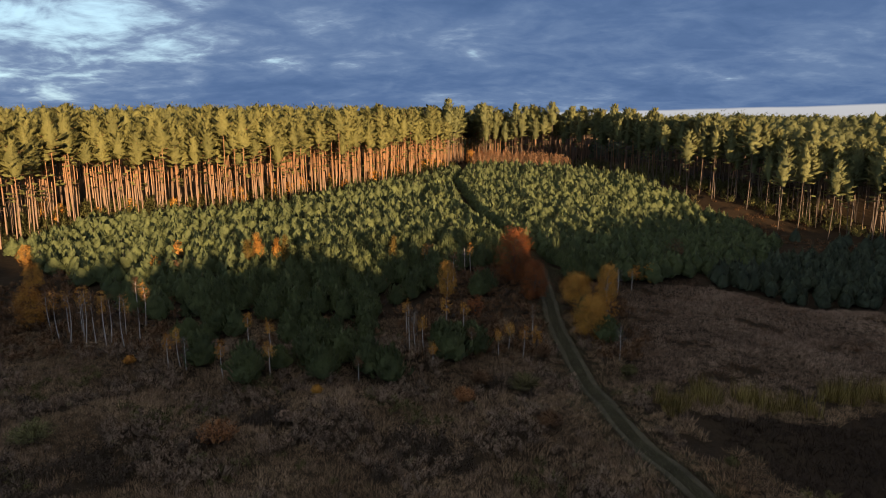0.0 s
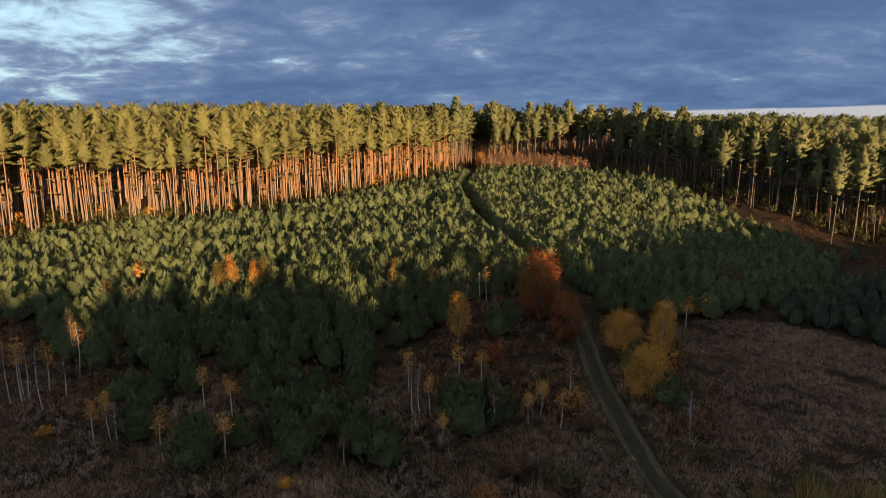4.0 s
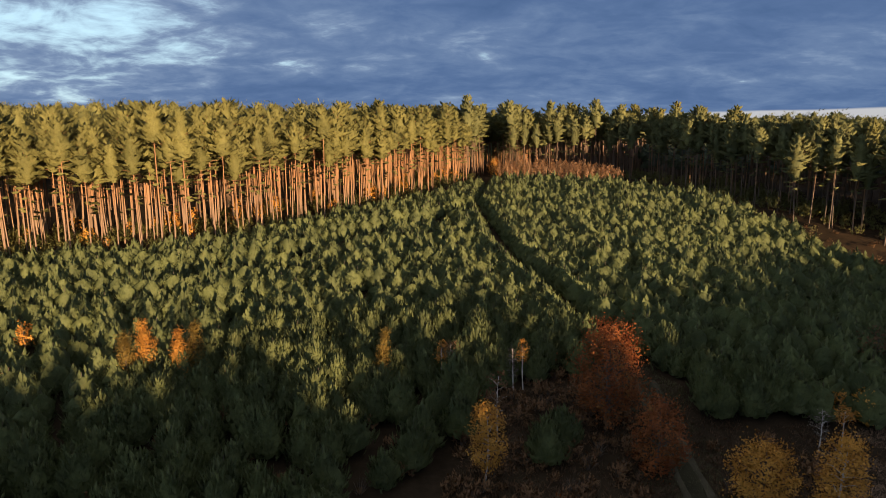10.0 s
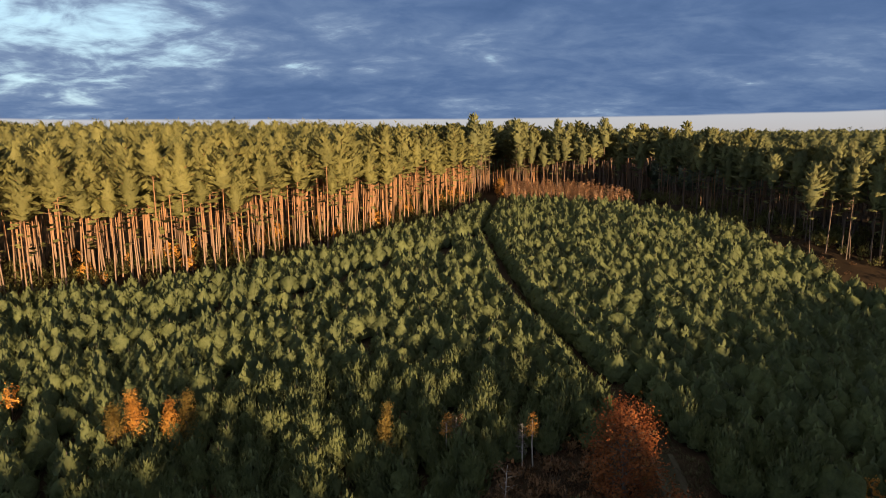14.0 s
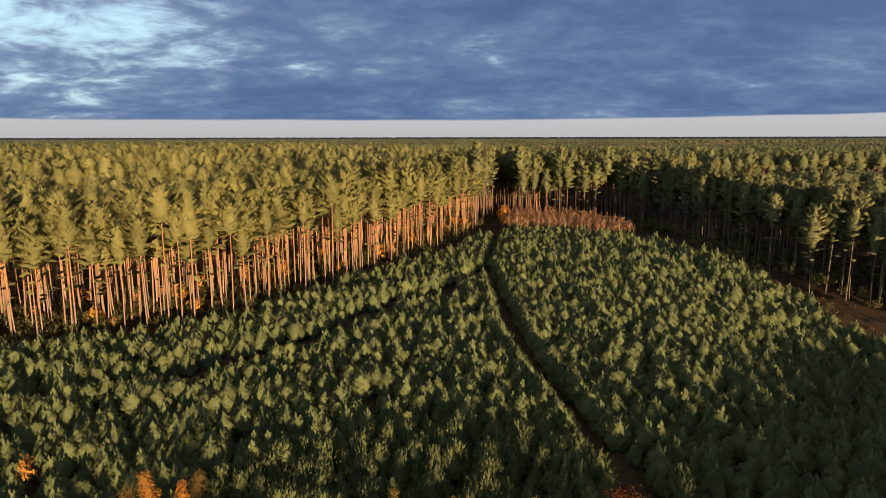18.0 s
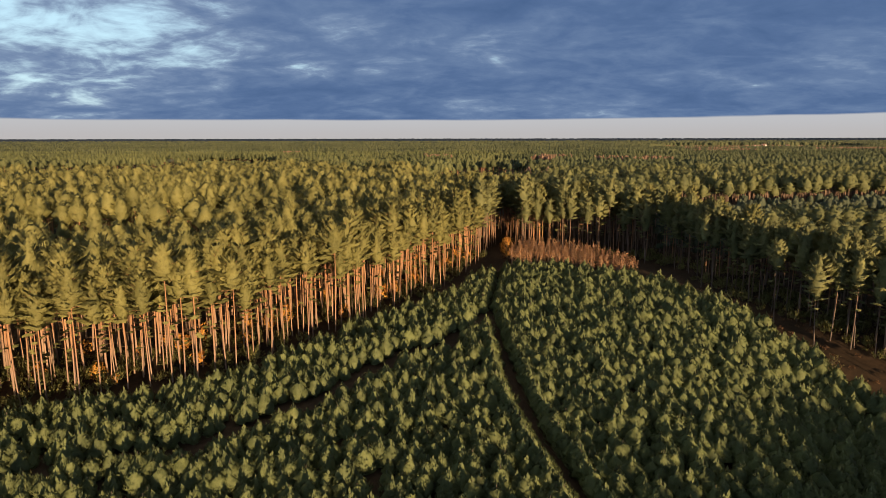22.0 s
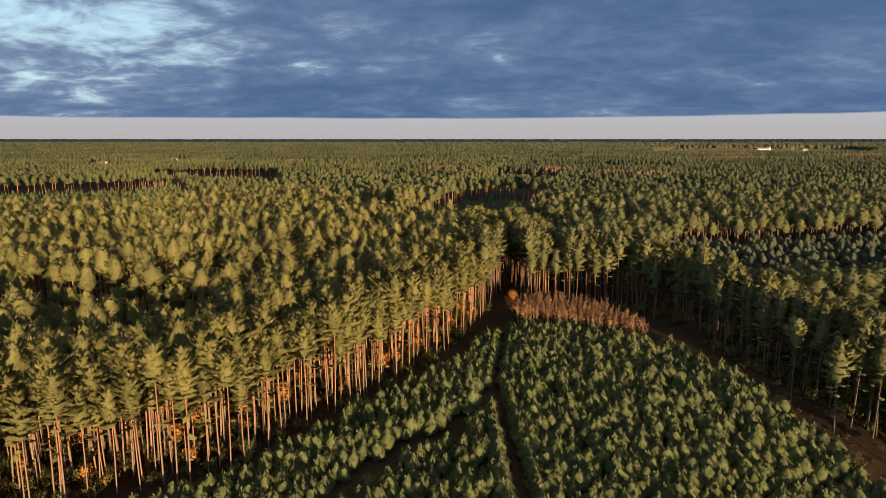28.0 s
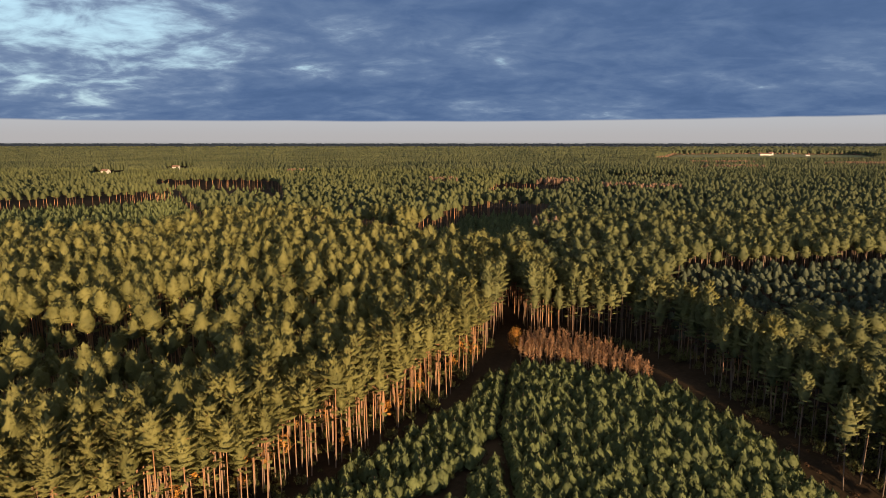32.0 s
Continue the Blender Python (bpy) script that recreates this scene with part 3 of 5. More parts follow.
    out = (lobes[:, :3] + lobes[:, 3:6] * lobes[:, 6:7] * 0.5) * (1, 1, 0) - np.stack([np.interp(lobes[:, 2], line[:, 2], line[:, 0]), np.interp(lobes[:, 2], line[:, 2], line[:, 1]), 0 * lobes[:, 2]], 1)
    out = out / (np.linalg.norm(out, axis=1, keepdims=True) + 0.25) + 0.2 * unit(r, len(out)) + (0, 0, 0.15)
    crown.append(flames(r, lobes[:, :3], lobes[:, 3:6], lobes[:, 6], lobes[:, 7], out, 6 if fine else 3, 0.26, 3 if fine else 0))
    top = line[-1] + np.array([[0, 0, -0.9], [0.18, 0.1, -1.1], [-0.2, 0.1, -1.2]])
    crown.append(fingers(r, top, np.array([[0, 0, 1.0], [0.25, 0.1, 1], [-0.25, 0.1, 1]]), np.array([1.2, 0.95, 0.9]), np.array([0.32, 0.32, 0.30]), np.tile([[0.2, -0.5, 0.4]], (3, 1)), 5, 2))
    lo, hi = (crown_from + 0.03) * (h - 0.6), h - 1.4

    def body(k, a):
        return (0.46 if fine else 0.70) * wide * (max(1 - k ** 1.9, 0) ** 0.75 * (0.30 + 0.70 * min(k * 2.6, 1)) * (1 + 0.20 * math.sin(3 * a + 7 * k) + 0.13 * math.sin(5 * a - 13 * k)) + 0.04)

    core = heart(r, body, lo, hi, (0.0, 0.15, 0.32, 0.5, 0.68, 0.84, 0.95) if detail > 0.4 else (0.0, 0.25, 0.5, 0.75, 0.93), 7 if detail > 0.4 else 6)
    def bent(zz):
        return np.stack([np.interp(zz, line[:, 2], line[:, 0]), np.interp(zz, line[:, 2], line[:, 1]), 0 * zz], 1)

    crown.append((core[0] + bent(core[0][:, 2]), core[1], core[2]))
    crown.append(sprigs(r, body, lo, hi + 0.5, 90 if fine else 44 if detail > 0.4 else 26, 5 if fine else 4, 0.62 if fine else 1.0 if detail > 0.4 else 1.2, 0.135 if fine else 0.26 if detail > 0.4 else 0.34, 1.3 if fine else 0.8, bent))
    if fine:
        n = 5
        c = np.repeat(es, n, 0) - np.repeat(es - bs, n, 0) * r.uniform(0.0, 0.6, (len(es) * n, 1)) + r.normal(0, 0.14, (len(es) * n, 3)) * (1, 1, 0.4)
        w = np.repeat(es - bs, n, 0)
        w = w / np.linalg.norm(w, axis=1, keepdims=True) + 0.55 * unit(r, len(c)) + (0, 0, 0.45)
        w /= np.linalg.norm(w, axis=1, keepdims=True)
        o = (c - np.repeat(axis, n, 0)) * (1, 1, 0)
        o = o / (np.linalg.norm(o, axis=1, keepdims=True) + 0.25)
        crown.append(needles(r, c, w, 0.40 * r.uniform(0.7, 1.3, len(c)), 0.11, o + (0, 0, 0.3)))
    for i in range(dead if fine else 0):
        k = r.uniform(0.3, crown_from)
        p = np.array([np.interp(k, s, line[:, j]) for j in range(3)])
        a = r.uniform(0, 6.3)
        stems.append(tube([p, p + np.array([np.cos(a), np.sin(a), r.uniform(-0.3, 0.1)]) * r.uniform(0.5, 1.3)], [0.03, 0.01], 3))
    return joined(stems), joined(crown)


def far_pine(seed, rings=4, sides=6, lobes=5, low=13.4):
    """A pine for the distance: a tapered stem and a lumpy, blunt cone of a crown."""
    r = np.random.default_rng(seed)
    core = heart(r, lambda k, a: 1.9 * ((1 - k) ** 0.50 * (0.75 + 0.25 * min(k * 4, 1)) * (1 + 0.16 * math.sin(3 * a + 6 * k + seed)) + 0.04), low, 18.7, tuple(np.linspace(0.0, 0.88, rings)), sides)
    bits = [core]
    if lobes:
        q = (np.arange(lobes) + r.uniform(0.1, 0.9, lobes)) / lobes * 0.85
        a = np.arange(lobes) * 2.4 + r.uniform(-0.6, 0.6, lobes)
        rad = 1.5 * (1 - q) ** 0.6
        c = np.stack([rad * np.cos(a), rad * np.sin(a), 13.7 + 5.0 * q], 1)
        bits.append(lumps(r, c, 0.95 - 0.45 * q, 0.85, 0, 1.2, 0.35, 0.1))
    if lobes and sides > 5:
        bits.append(sprigs(r, lambda k, a: 1.75 * (max(1 - k, 0) ** 0.5 * (0.75 + 0.25 * min(k * 4, 1)) + 0.04), 13.4, 18.9, 14, 2, 1.5, 0.55, 0.7))
    return tube([(0, 0, 0), (0, 0, 16)], [0.15, 0.07], 3), joined(bits)


STEM_PIECES = []          # the stem and limbs of the tree shaped last, piece by piece


def leafy(seed, h, wide, base=0.25, leaves=700, size=0.28, narrow=1.0, limbs=12, stem=0.09, tuft=6, droop=0.0):
    """A broadleaved tree or shrub: forked limbs, leaves in clumps with gaps between them."""
    r = np.random.default_rng(seed)
    s = np.linspace(0, 1, 5)
    b = r.uniform(-0.06, 0.06, 2) * h
    line = np.stack([b[0] * np.sin(s * 3), b[1] * np.sin(s * 2.3), s * h * 0.92 - 0.15], 1)
    stems, cs = [tube(line, stem * (1 - s) ** 0.8 + 0.012, 6)], []

    def girth(q):
        return wide * (((1 - q) ** 0.85 * 0.95 + 0.05) if narrow > 1 else np.sin((0.20 + 0.72 * q) * np.pi) ** 0.7)

    for i in range(limbs):
        q = (i + r.uniform()) / limbs
        k = base + (0.95 - base) * q
        p = np.array([np.interp(k, s, line[:, j]) for j in range(3)])
        reach = girth(q) * r.uniform(0.65, 1.0)
        a = i * 2.4 + r.uniform(-0.6, 0.6)
        d = np.array([np.cos(a), np.sin(a), r.uniform(0.2, 0.7) - droop])
        e = p + d * reach
        stems.append(tube([p, p + d * reach * 0.55 + (0, 0, 0.1), e], [stem * 0.4, stem * 0.25, 0.008], 4))
        cs.append(p + d * (reach * r.uniform(0.5, 1.05, 2))[:, None])
    STEM_PIECES[:] = stems
    clumps = max(8, leaves // (tuft * 5))
    q = r.uniform(0, 1, clumps)
    a = r.uniform(0, 6.3, clumps)
    rad = girth(q) * r.uniform(0.25, 1.0, clumps) ** 0.5 * (1 + 0.18 * np.sin(a * 3 + q * 9))
    z = (base + (0.97 - base) * q) * h
    lx, ly = np.interp(z, line[:, 2], line[:, 0]), np.interp(z, line[:, 2], line[:, 1])
    cs.append(np.stack([lx + rad * np.cos(a), ly + rad * np.sin(a), z], 1))
    c = np.concatenate(cs)
    c = np.repeat(c, 5, 0) + r.normal(0, 0.09 * wide + 0.07, (len(c) * 5, 3))
    w = unit(r, len(c)) + (0, 0, 0.3)
    w /= np.linalg.norm(w, axis=1, keepdims=True)
    o = c - np.stack([np.interp(c[:, 2], line[:, 2], line[:, 0]), np.interp(c[:, 2], line[:, 2], line[:, 1]), c[:, 2] * 0.8 + 0.1 * h], 1)
    o = o / (np.linalg.norm(o, axis=1, keepdims=True) + 0.2) + 0.45 * np.repeat(unit(r, len(c) // 5), 5, 0) + (0, 0, 0.45)
    if leaves < 3000:
        return joined(stems), tufts(r, c, w, tuft, size * 0.8, size * 0.55, o, 1.2)
    c, w, o = (np.repeat(q, 2, 0) for q in (c, w, o))
    c = c + r.normal(0, 0.06 * wide + 0.05, c.shape)
    return joined(stems), tufts(r, c, w, tuft, size * 0.66, size * 0.48, o, 1.2)


def shrub(seed, h, wide, twigs=60, leaves=10, size=0.2):
    """A many-stemmed shrub or tall weed: fanning twigs with leaves along them."""
    r = np.random.default_rng(seed)
    STEM_PIECES.clear()
    stems, cs, ws = [], [], []
    for i in range(twigs):
        a, lean_ = r.uniform(0, 6.3), r.uniform(0, 1) ** 0.6
        e = np.array([np.cos(a) * wide * lean_, np.sin(a) * wide * lean_, h * (1 - 0.45 * lean_ ** 2) * r.uniform(0.7, 1.05)])
        st = e * (0.25, 0.25, 0)
        stems.append(tube([st, st + (e - st) * (0.45, 0.45, 0.6), e], [0.02, 0.013, 0.004], 3))
        f = r.uniform(0.35, 1.05, leaves)[:, None]
        cs.append(st + (e - st) * f + r.normal(0, 0.09, (leaves, 3)))
        ws.append(np.tile(e - st, (leaves, 1)))
    w = np.concatenate(ws)
    w = w / np.linalg.norm(w, axis=1, keepdims=True) + 0.7 * unit(r, len(w))
    w /= np.linalg.norm(w, axis=1, keepdims=True)
    c = np.concatenate(cs)
    return joined(stems), needles(r, c, w, size, size * 0.55, c / (wide, wide, h) + (0, 0, 0.4) + 0.3 * unit(r, len(c)))


def grass_tuft(seed, h, blades, wide=0.25, width=0.035, lean=1.0):
    r = np.random.default_rng(seed)
    a = r.uniform(0, 6.3, blades)
    c = np.stack([np.cos(a), np.sin(a), 0 * a], 1) * r.uniform(0, wide, (blades, 1))
    w = np.stack([np.cos(a), np.sin(a), 0 * a], 1) * r.uniform(0.2, 1.2, (blades, 1)) * lean + (0.35 * lean, 0.1, 1.0)
    w /= np.linalg.norm(w, axis=1, keepdims=True)
    return needles(r, c - (0, 0, 0.05), w, h * r.uniform(0.6, 1.2, blades), width, w * (0.6, 0.6, 0.2) + (0, 0, 0.7) + 0.2 * unit(r, blades))


# ---- things ----
def part(name, me, parent, label=""):
    ob = new(name, me)
    ob.parent = parent
    return tagged(ob, label) if label else ob


def tree_thing(name, stems, crown, stem_mat, crown_mat, label, category, group="", stem_name="trunk", crown_name="crown"):
    ob = new(name)
    part(stem_name, mesh_of(name + "_" + stem_name, *stems, stem_mat, True), ob)
    part(crown_name, mesh_of(name + "_" + crown_name, *crown, crown_mat), ob)
    return tagged(ob, label, category, group)


def stand(ob, x, y, turn=0.0, scale=1.0, tall=None, sink=0.0):
    ob.matrix_basis = Matrix.LocRotScale((x, y, float(land(x, y)) - sink), Euler((0, 0, turn)), (scale, scale, tall or scale))
    return ob


def stuff(name, arrays, mat, label, category):
    return tagged(new(name, mesh_of(name, *arrays, mat)), label, category, kind="stuff")


# ---- ground ----
def outward(lo, hi, step, far_lo, far_hi, n=26):
    mid = np.arange(lo, hi + step, step)
    up_ = mid[-1] + np.cumsum(np.geomspace(1, 60, n)) / np.sum(np.geomspace(1, 60, n)) * (far_hi - mid[-1])
    dn = mid[0] - np.cumsum(np.geomspace(1, 60, n)) / np.sum(np.geomspace(1, 60, n)) * (mid[0] - far_lo)
    return np.concatenate([dn[::-1], mid, up_])


gx, gy = outward(-130, 150, 2.5, -4900, 4900), outward(-60, 330, 2.5, -1500, 4900)
GX, GY = np.meshgrid(gx, gy)
gv = np.stack([GX, GY, land(GX.ravel(), GY.ravel()).reshape(GX.shape)], 2).reshape(-1, 3)
ii = (np.arange(len(gy) - 1)[:, None] * len(gx) + np.arange(len(gx) - 1)).ravel()
quads = np.stack([ii, ii + 1, ii + 1 + len(gx), ii + len(gx)], 1)
tagged(new("ground", mesh_of("ground", gv, quads, GROUND, True)), "brown heath and forest floor with moss and litter", "ground", kind="structure")

# ---- plan: tracks, forest edges, clearings ----
TRACK = [(57, -44), (42, -10), (35, 6), (29.5, 20), (25.0, 36), (22.0, 48.5), (20.8, 54.5), (19.7, 61), (18.9, 69), (18.2, 79), (18.4, 88), (19.6, 100), (20.5, 112), (18.2, 124), (15.6, 136), (13.2, 147),
         (11.6, 160), (11.0, 170), (10.2, 186), (9.7, 205), (11.1, 213), (12.9, 226), (14.4, 236), (16.4, 248), (18.5, 262), (19.4, 272)]
BRANCH = [(9.6, 203), (5.2, 190), (-2, 182), (-10.6, 175.7), (-22.2, 157.7), (-36, 145), (-58, 136)]
EDGE_LEFT = [(-170, 92), (-112, 110), (-82, 127), (-79, 155), (-63, 159), (-51, 165), (-40, 170), (-27, 190), (-20, 194), (-10, 209), (-2.4, 222), (4, 237), (11, 254), (15.5, 270), (18, 292), (19, 296), (17, 420)]
EDGE_RIGHT = [(20, 420), (20, 297), (21.5, 292), (23, 276), (24, 267), (33, 265), (46, 259), (58, 250), (66, 243), (70, 218), (75, 204), (79.5, 191), (87, 181), (94, 168), (101, 157), (107, 146), (135, 136), (200, 112), (330, 70)]
PLANTED = [(-78, 123), (-77, 152.5), (-62, 156.5), (-51, 162), (-38.5, 168), (-28, 183.5), (-20, 193), (-8.5, 205), (1.5, 217), (10.5, 234), (15, 242), (33, 238), (50, 229), (57, 225), (66, 206), (72.5, 185), (77.5, 171.5), (81.5, 160), (80, 143),
           (62, 116), (48, 107), (36, 102.5), (27, 102), (23, 106), (21, 113), (12, 113), (3, 107), (0, 92), (-3, 80), (-8, 72), (-20, 72), (-27, 76), (-36, 88), (-48, 96), (-62, 110)]
LOW_BLOCK = [(47, 103), (58, 97), (72, 93), (100, 92), (104, 120), (84, 130), (66, 124), (54, 116)]
GROVE = [(17.5, 245), (33, 240), (51, 230.5), (55, 233), (44, 250), (31, 259), (21.5, 259.5)]
HOLLOWS = [[(66, 256), (78, 246), (110, 238), (160, 222), (260, 240), (300, 330), (240, 362), (200, 352), (155, 338), (95, 330), (76, 292)],
           [(-20, 372), (14, 372), (40, 400), (60, 480), (75, 560), (40, 590), (10, 560), (-5, 500), (-25, 430)],
           [(30, 690), (100, 680), (135, 830), (60, 850)],
           [(-75, 440), (-45, 395), (-30, 392), (-32, 415), (-60, 470), (-85, 465)],
           [(-330, 392), (-193, 366), (-150, 386), (-146, 450), (-285, 722), (-318, 655), (-390, 600)],
           [(-215, 645), (-150, 622), (-185, 760), (-235, 900), (-320, 920), (-395, 905), (-330, 770)],
           [(215, 1080), (335, 1045), (300, 930), (225, 960)]]
FIELDS = [[(560, 1850), (1150, 1850), (1500, 2300), (1750, 2850), (1300, 2950), (950, 2850), (700, 2300)],
          [(-545, 1010), (-490, 1010), (-635, 1310), (-705, 1310)],
          [(-500, 1170), (-460, 1170), (-575, 1500), (-650, 1500)]]


def in_forest(px, py):
    left = [(x, y) for x, y in EDGE_LEFT] + [(17, 9000), (-9000, 9000), (-9000, 92)]
    right = [(24, 9000)] + [(x, y) for x, y in EDGE_RIGHT] + [(9000, -1500), (9000, 9000)]
    ok = inside(px, py, left) | inside(px, py, right) | (py > 425)
    for h in HOLLOWS + FIELDS:
        ok &= ~inside(px, py, h)
    return ok


def stature(px):
    """The stand is older, and taller, to the west."""
    return np.interp(px, [-60, -15, 13, 22, 40], [1.18, 1.12, 1.05, 0.99, 0.98])


def in_view(px, py, margin=14):
    return (np.abs(px) < 0.74 * (py - 2) + margin) & (py > 30)


def on_land(px, py, sink=0.0):
    return np.stack([px, py, land(px, py) - sink], 1)


# the young plantation
yp = [young_pine(100 + i, 110, 3, 5, 0.12) for i in range(7)]
ym = [young_pine(120 + i, 64, 0, 4, 0.13) for i in range(6)]
px, py = jittered(-80, 108, 68, 240, 2.12)
ok = (inside(px, py, PLANTED) | inside(px, py, LOW_BLOCK)) & (away(px, py, TRACK) > np.where(py > 125, 2.9, 2.5)) & (away(px, py, BRANCH) > 2.2)
thin_out = np.where(py < 112, np.interp(py, [80, 88, 96], [0.20, 0.55, 0.80]), 0.96) * np.where((np.abs(px + 2) < 5) & (py < 104), 0.25, 1.0)
ok &= rng.uniform(0, 1, len(px)) < thin_out
px, py = px[ok], py[ok]
size = rng.uniform(0.72, 1.15, len(px)) * np.where(py < 112, 1.04, 1.0)
turn = rng.uniform(0, 6.3, len(px))
size *= np.where(rng.uniform(0, 1, len(px)) < 0.12, 0.72, 1.0) * np.interp(py, [170, 205], [1.0, 1.2]) * np.interp(away(px, py, EDGE_LEFT), [2, 9], [0.85, 1.0])
ty = np.arange(126, 238, 1.55)
tx = np.interp(ty, [p[1] for p in TRACK], [p[0] for p in TRACK])
for off in (-2.1, 2.1):
    jx = tx + off * np.interp(ty, [170, 200], [1.3, 1.0]) + rng.uniform(-0.2, 0.2, len(ty))
    row = (away(jx, ty, BRANCH) > 1.6) & inside(jx + np.sign(off) * 1.5, ty, PLANTED)
    px, py = np.r_[px, jx[row]], np.r_[py, ty[row]]
    size, turn = np.r_[size, rng.uniform(0.9, 1.15, row.sum())], np.r_[turn, rng.uniform(0, 6.3, row.sum())]
px = np.r_[px, 2.5, 4.5, 6.2, 8.5, 10.0, 22.6, 23.8, 6.9, -26.6, -20.0, -11.3, -6.3, -3.7, 3.6]
py = np.r_[py, 80.5, 79.5, 80.2, 98.0, 99.5, 87.2, 80.4, 78.4, 76.6, 72.3, 72.8, 74.4, 72.6, 76.0]
size = np.r_[size, np.full(8, 1.0), 1.15, 1.3, 1.1, 1.25, 1.2, 1.3]
turn = np.r_[turn, np.arange(14) * 0.7]
order = np.argsort(np.hypot(px - 0, (py - 95) * 1.0) + 1000 * ~((np.abs(px) < 34) & (py > 70) & (py < 132)))
first = np.zeros(len(px), bool)
first[order[:290]] = True
proto = []
for i, (tk, cr) in enumerate(yp):
    ob = tree_thing("young_pine", tk, cr, GREY_BARK, YOUNG, "bushy young green pine in the dense plantation", "pine", "plantation pines")
    proto.append(ob)
used = 0
for j in np.flatnonzero(first):
    k = used % len(proto)
    m = Matrix.LocRotScale((px[j], py[j], float(land(px[j], py[j]))), Euler((0, 0, turn[j])), None)
    ob = proto[k] if used < len(proto) else copy_thing(proto[k], m)
    wide_ = 1.22 if py[j] < 84 else 1.12
    ob.matrix_basis = m @ Matrix.Diagonal((size[j] * wide_, size[j] * wide_, size[j] * (0.92 if py[j] < 84 else 0.98), 1))
    used += 1
low_ = inside(px, py, LOW_BLOCK) & ~inside(px, py, PLANTED)
stuff("young_spruces", spread_over([m[1] for m in ym], on_land(px[low_], py[low_]), size[low_] * 0.9, turn[low_]), SPRUCE_SHADE_NEEDLE, "low dark block of young spruces beside the meadow", "plantation")
rest = ~first & ~low_
pos, sc, tn = on_land(px[rest], py[rest]), np.stack([size[rest] * np.interp(py[rest], [105, 145], [1.14, 1.32]), size[rest] * 0.92], 1), turn[rest]
pick = rng.integers(0, len(yp), len(pos))
back = pos[:, 1] > 150
yq = [young_pine(140 + i, 50, 0, 3, 0.15)[1] for i in range(5)]
stuff("pine_plantation", joined([spread_over([m[1] for m in ym], pos[~back], sc[~back], tn[~back]), spread_over(yq, pos[back], sc[back], tn[back])]), YOUNG,
      "dense plantation of young green pines up the slope", "plantation")
stuff("plantation_stems", joined([scatter(yp[i][0], pos[pick == i], sc[pick == i], tn[pick == i]) for i in range(len(yp))]), GREY_BARK,
      "thin grey stems of the young pines", "stems")

# the tall forest: edge trees one by one, then ever coarser woods
tp = [tall_pine(200 + i, 1.0, rng.uniform(0.57, 0.70), rng.uniform(2.7, 3.4)) for i in range(8)]
rp = [tall_pine(240 + i, 1.0, 0.46 + 0.045 * i, 3.3, 10, 0.3) for i in range(5)]
mp = [tall_pine(260 + i, 0.50, 0.62 + 0.015 * i, 2.45 + 0.1 * i, 0) for i in range(6)]
ax, ay = jittered(-190, 215, 85, 330, 3.05)
bx, by = jittered(-190, 215, 85, 330, 5.4, 0.40)
ga, gb = (np.minimum(away(x, y, EDGE_LEFT), away(x, y, EDGE_RIGHT)) for x, y in ((ax, ay), (bx, by)))
cx_, cy_ = jittered(-120, 30, 110, 330, 3.35, 0.40)
gc = away(cx_, cy_, EDGE_LEFT)
mid_c = (gc >= 9) & (gc < 26)
deep = (gb >= 9) & ~((away(bx, by, EDGE_LEFT) < 26) & (bx < 24) & (bx > -120) & (by > 110))
px, py = np.r_[ax[ga < 9], bx[deep], cx_[mid_c]], np.r_[ay[ga < 9], by[deep], cy_[mid_c]]
ok = in_forest(px, py) & in_view(px, py, 20) & (away(px, py, TRACK) > 2.6)
px, py = px[ok], py[ok]
# a few that stand before the right-hand wood, along the plantation's rim
px, py = np.r_[px, 67.6, 71.2, 73.6, 77.5, 81.0, 86.4, 90.5, 97.0, 103.5], np.r_[py, 224.0, 209.5, 197.0, 187.5, 179.5, 171.0, 161.0, 150.5, 143.0]
gap = np.minimum(away(px, py, EDGE_LEFT), away(px, py, EDGE_RIGHT))
on_right = away(px, py, EDGE_RIGHT[5:]) < 26
keep = ((gap < 9) & ~on_right) | (rng.uniform(0, 1, len(px)) < np.where(gap < 9, 0.80, 0.96))
px, py, gap, on_right = px[keep], py[keep], gap[keep], on_right[keep]
size = rng.uniform(0.83, 1.17, len(px)) * stature(px) * np.where(on_right, np.interp(py, [150, 240], [1.05, 1.10]), 1.0)
turn = rng.uniform(0, 6.3, len(px))
first = np.zeros(len(px), bool)
first[np.argsort(gap + 0.02 * np.hypot(px, py - 60))[:300]] = True
proto = [tree_thing("pine_tree", a, b, PINE_BARK, NEEDLE, "tall pine with long bare orange stem and flat-clumped crown", "pine", "tall pines at the forest edge") for a, b in tp]
# right-hand edge: stems take the bark with painted shade
proto_r = [tree_thing("pine_tree", a, b, SHADED_BARK, OLD_NEEDLE, "tall pine with drooping lower limbs, its brown stem darkened for the edge's shade", "pine", "tall pines at the forest edge") for a, b in rp]
tall_left = [0, 0]
used = 0
for j in np.flatnonzero(first):
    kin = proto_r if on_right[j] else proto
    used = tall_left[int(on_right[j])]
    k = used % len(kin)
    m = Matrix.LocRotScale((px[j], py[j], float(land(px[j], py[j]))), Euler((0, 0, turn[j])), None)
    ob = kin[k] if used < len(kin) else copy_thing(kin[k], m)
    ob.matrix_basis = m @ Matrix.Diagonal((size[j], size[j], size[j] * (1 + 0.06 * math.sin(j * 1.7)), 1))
    tall_left[int(on_right[j])] += 1
near = ~first & (gap < 11)
mid = ~first & ~near
pn_, sn, tn = on_land(px[near], py[near]), size[near], turn[near]
pick = rng.integers(0, len(tp), len(pn_))
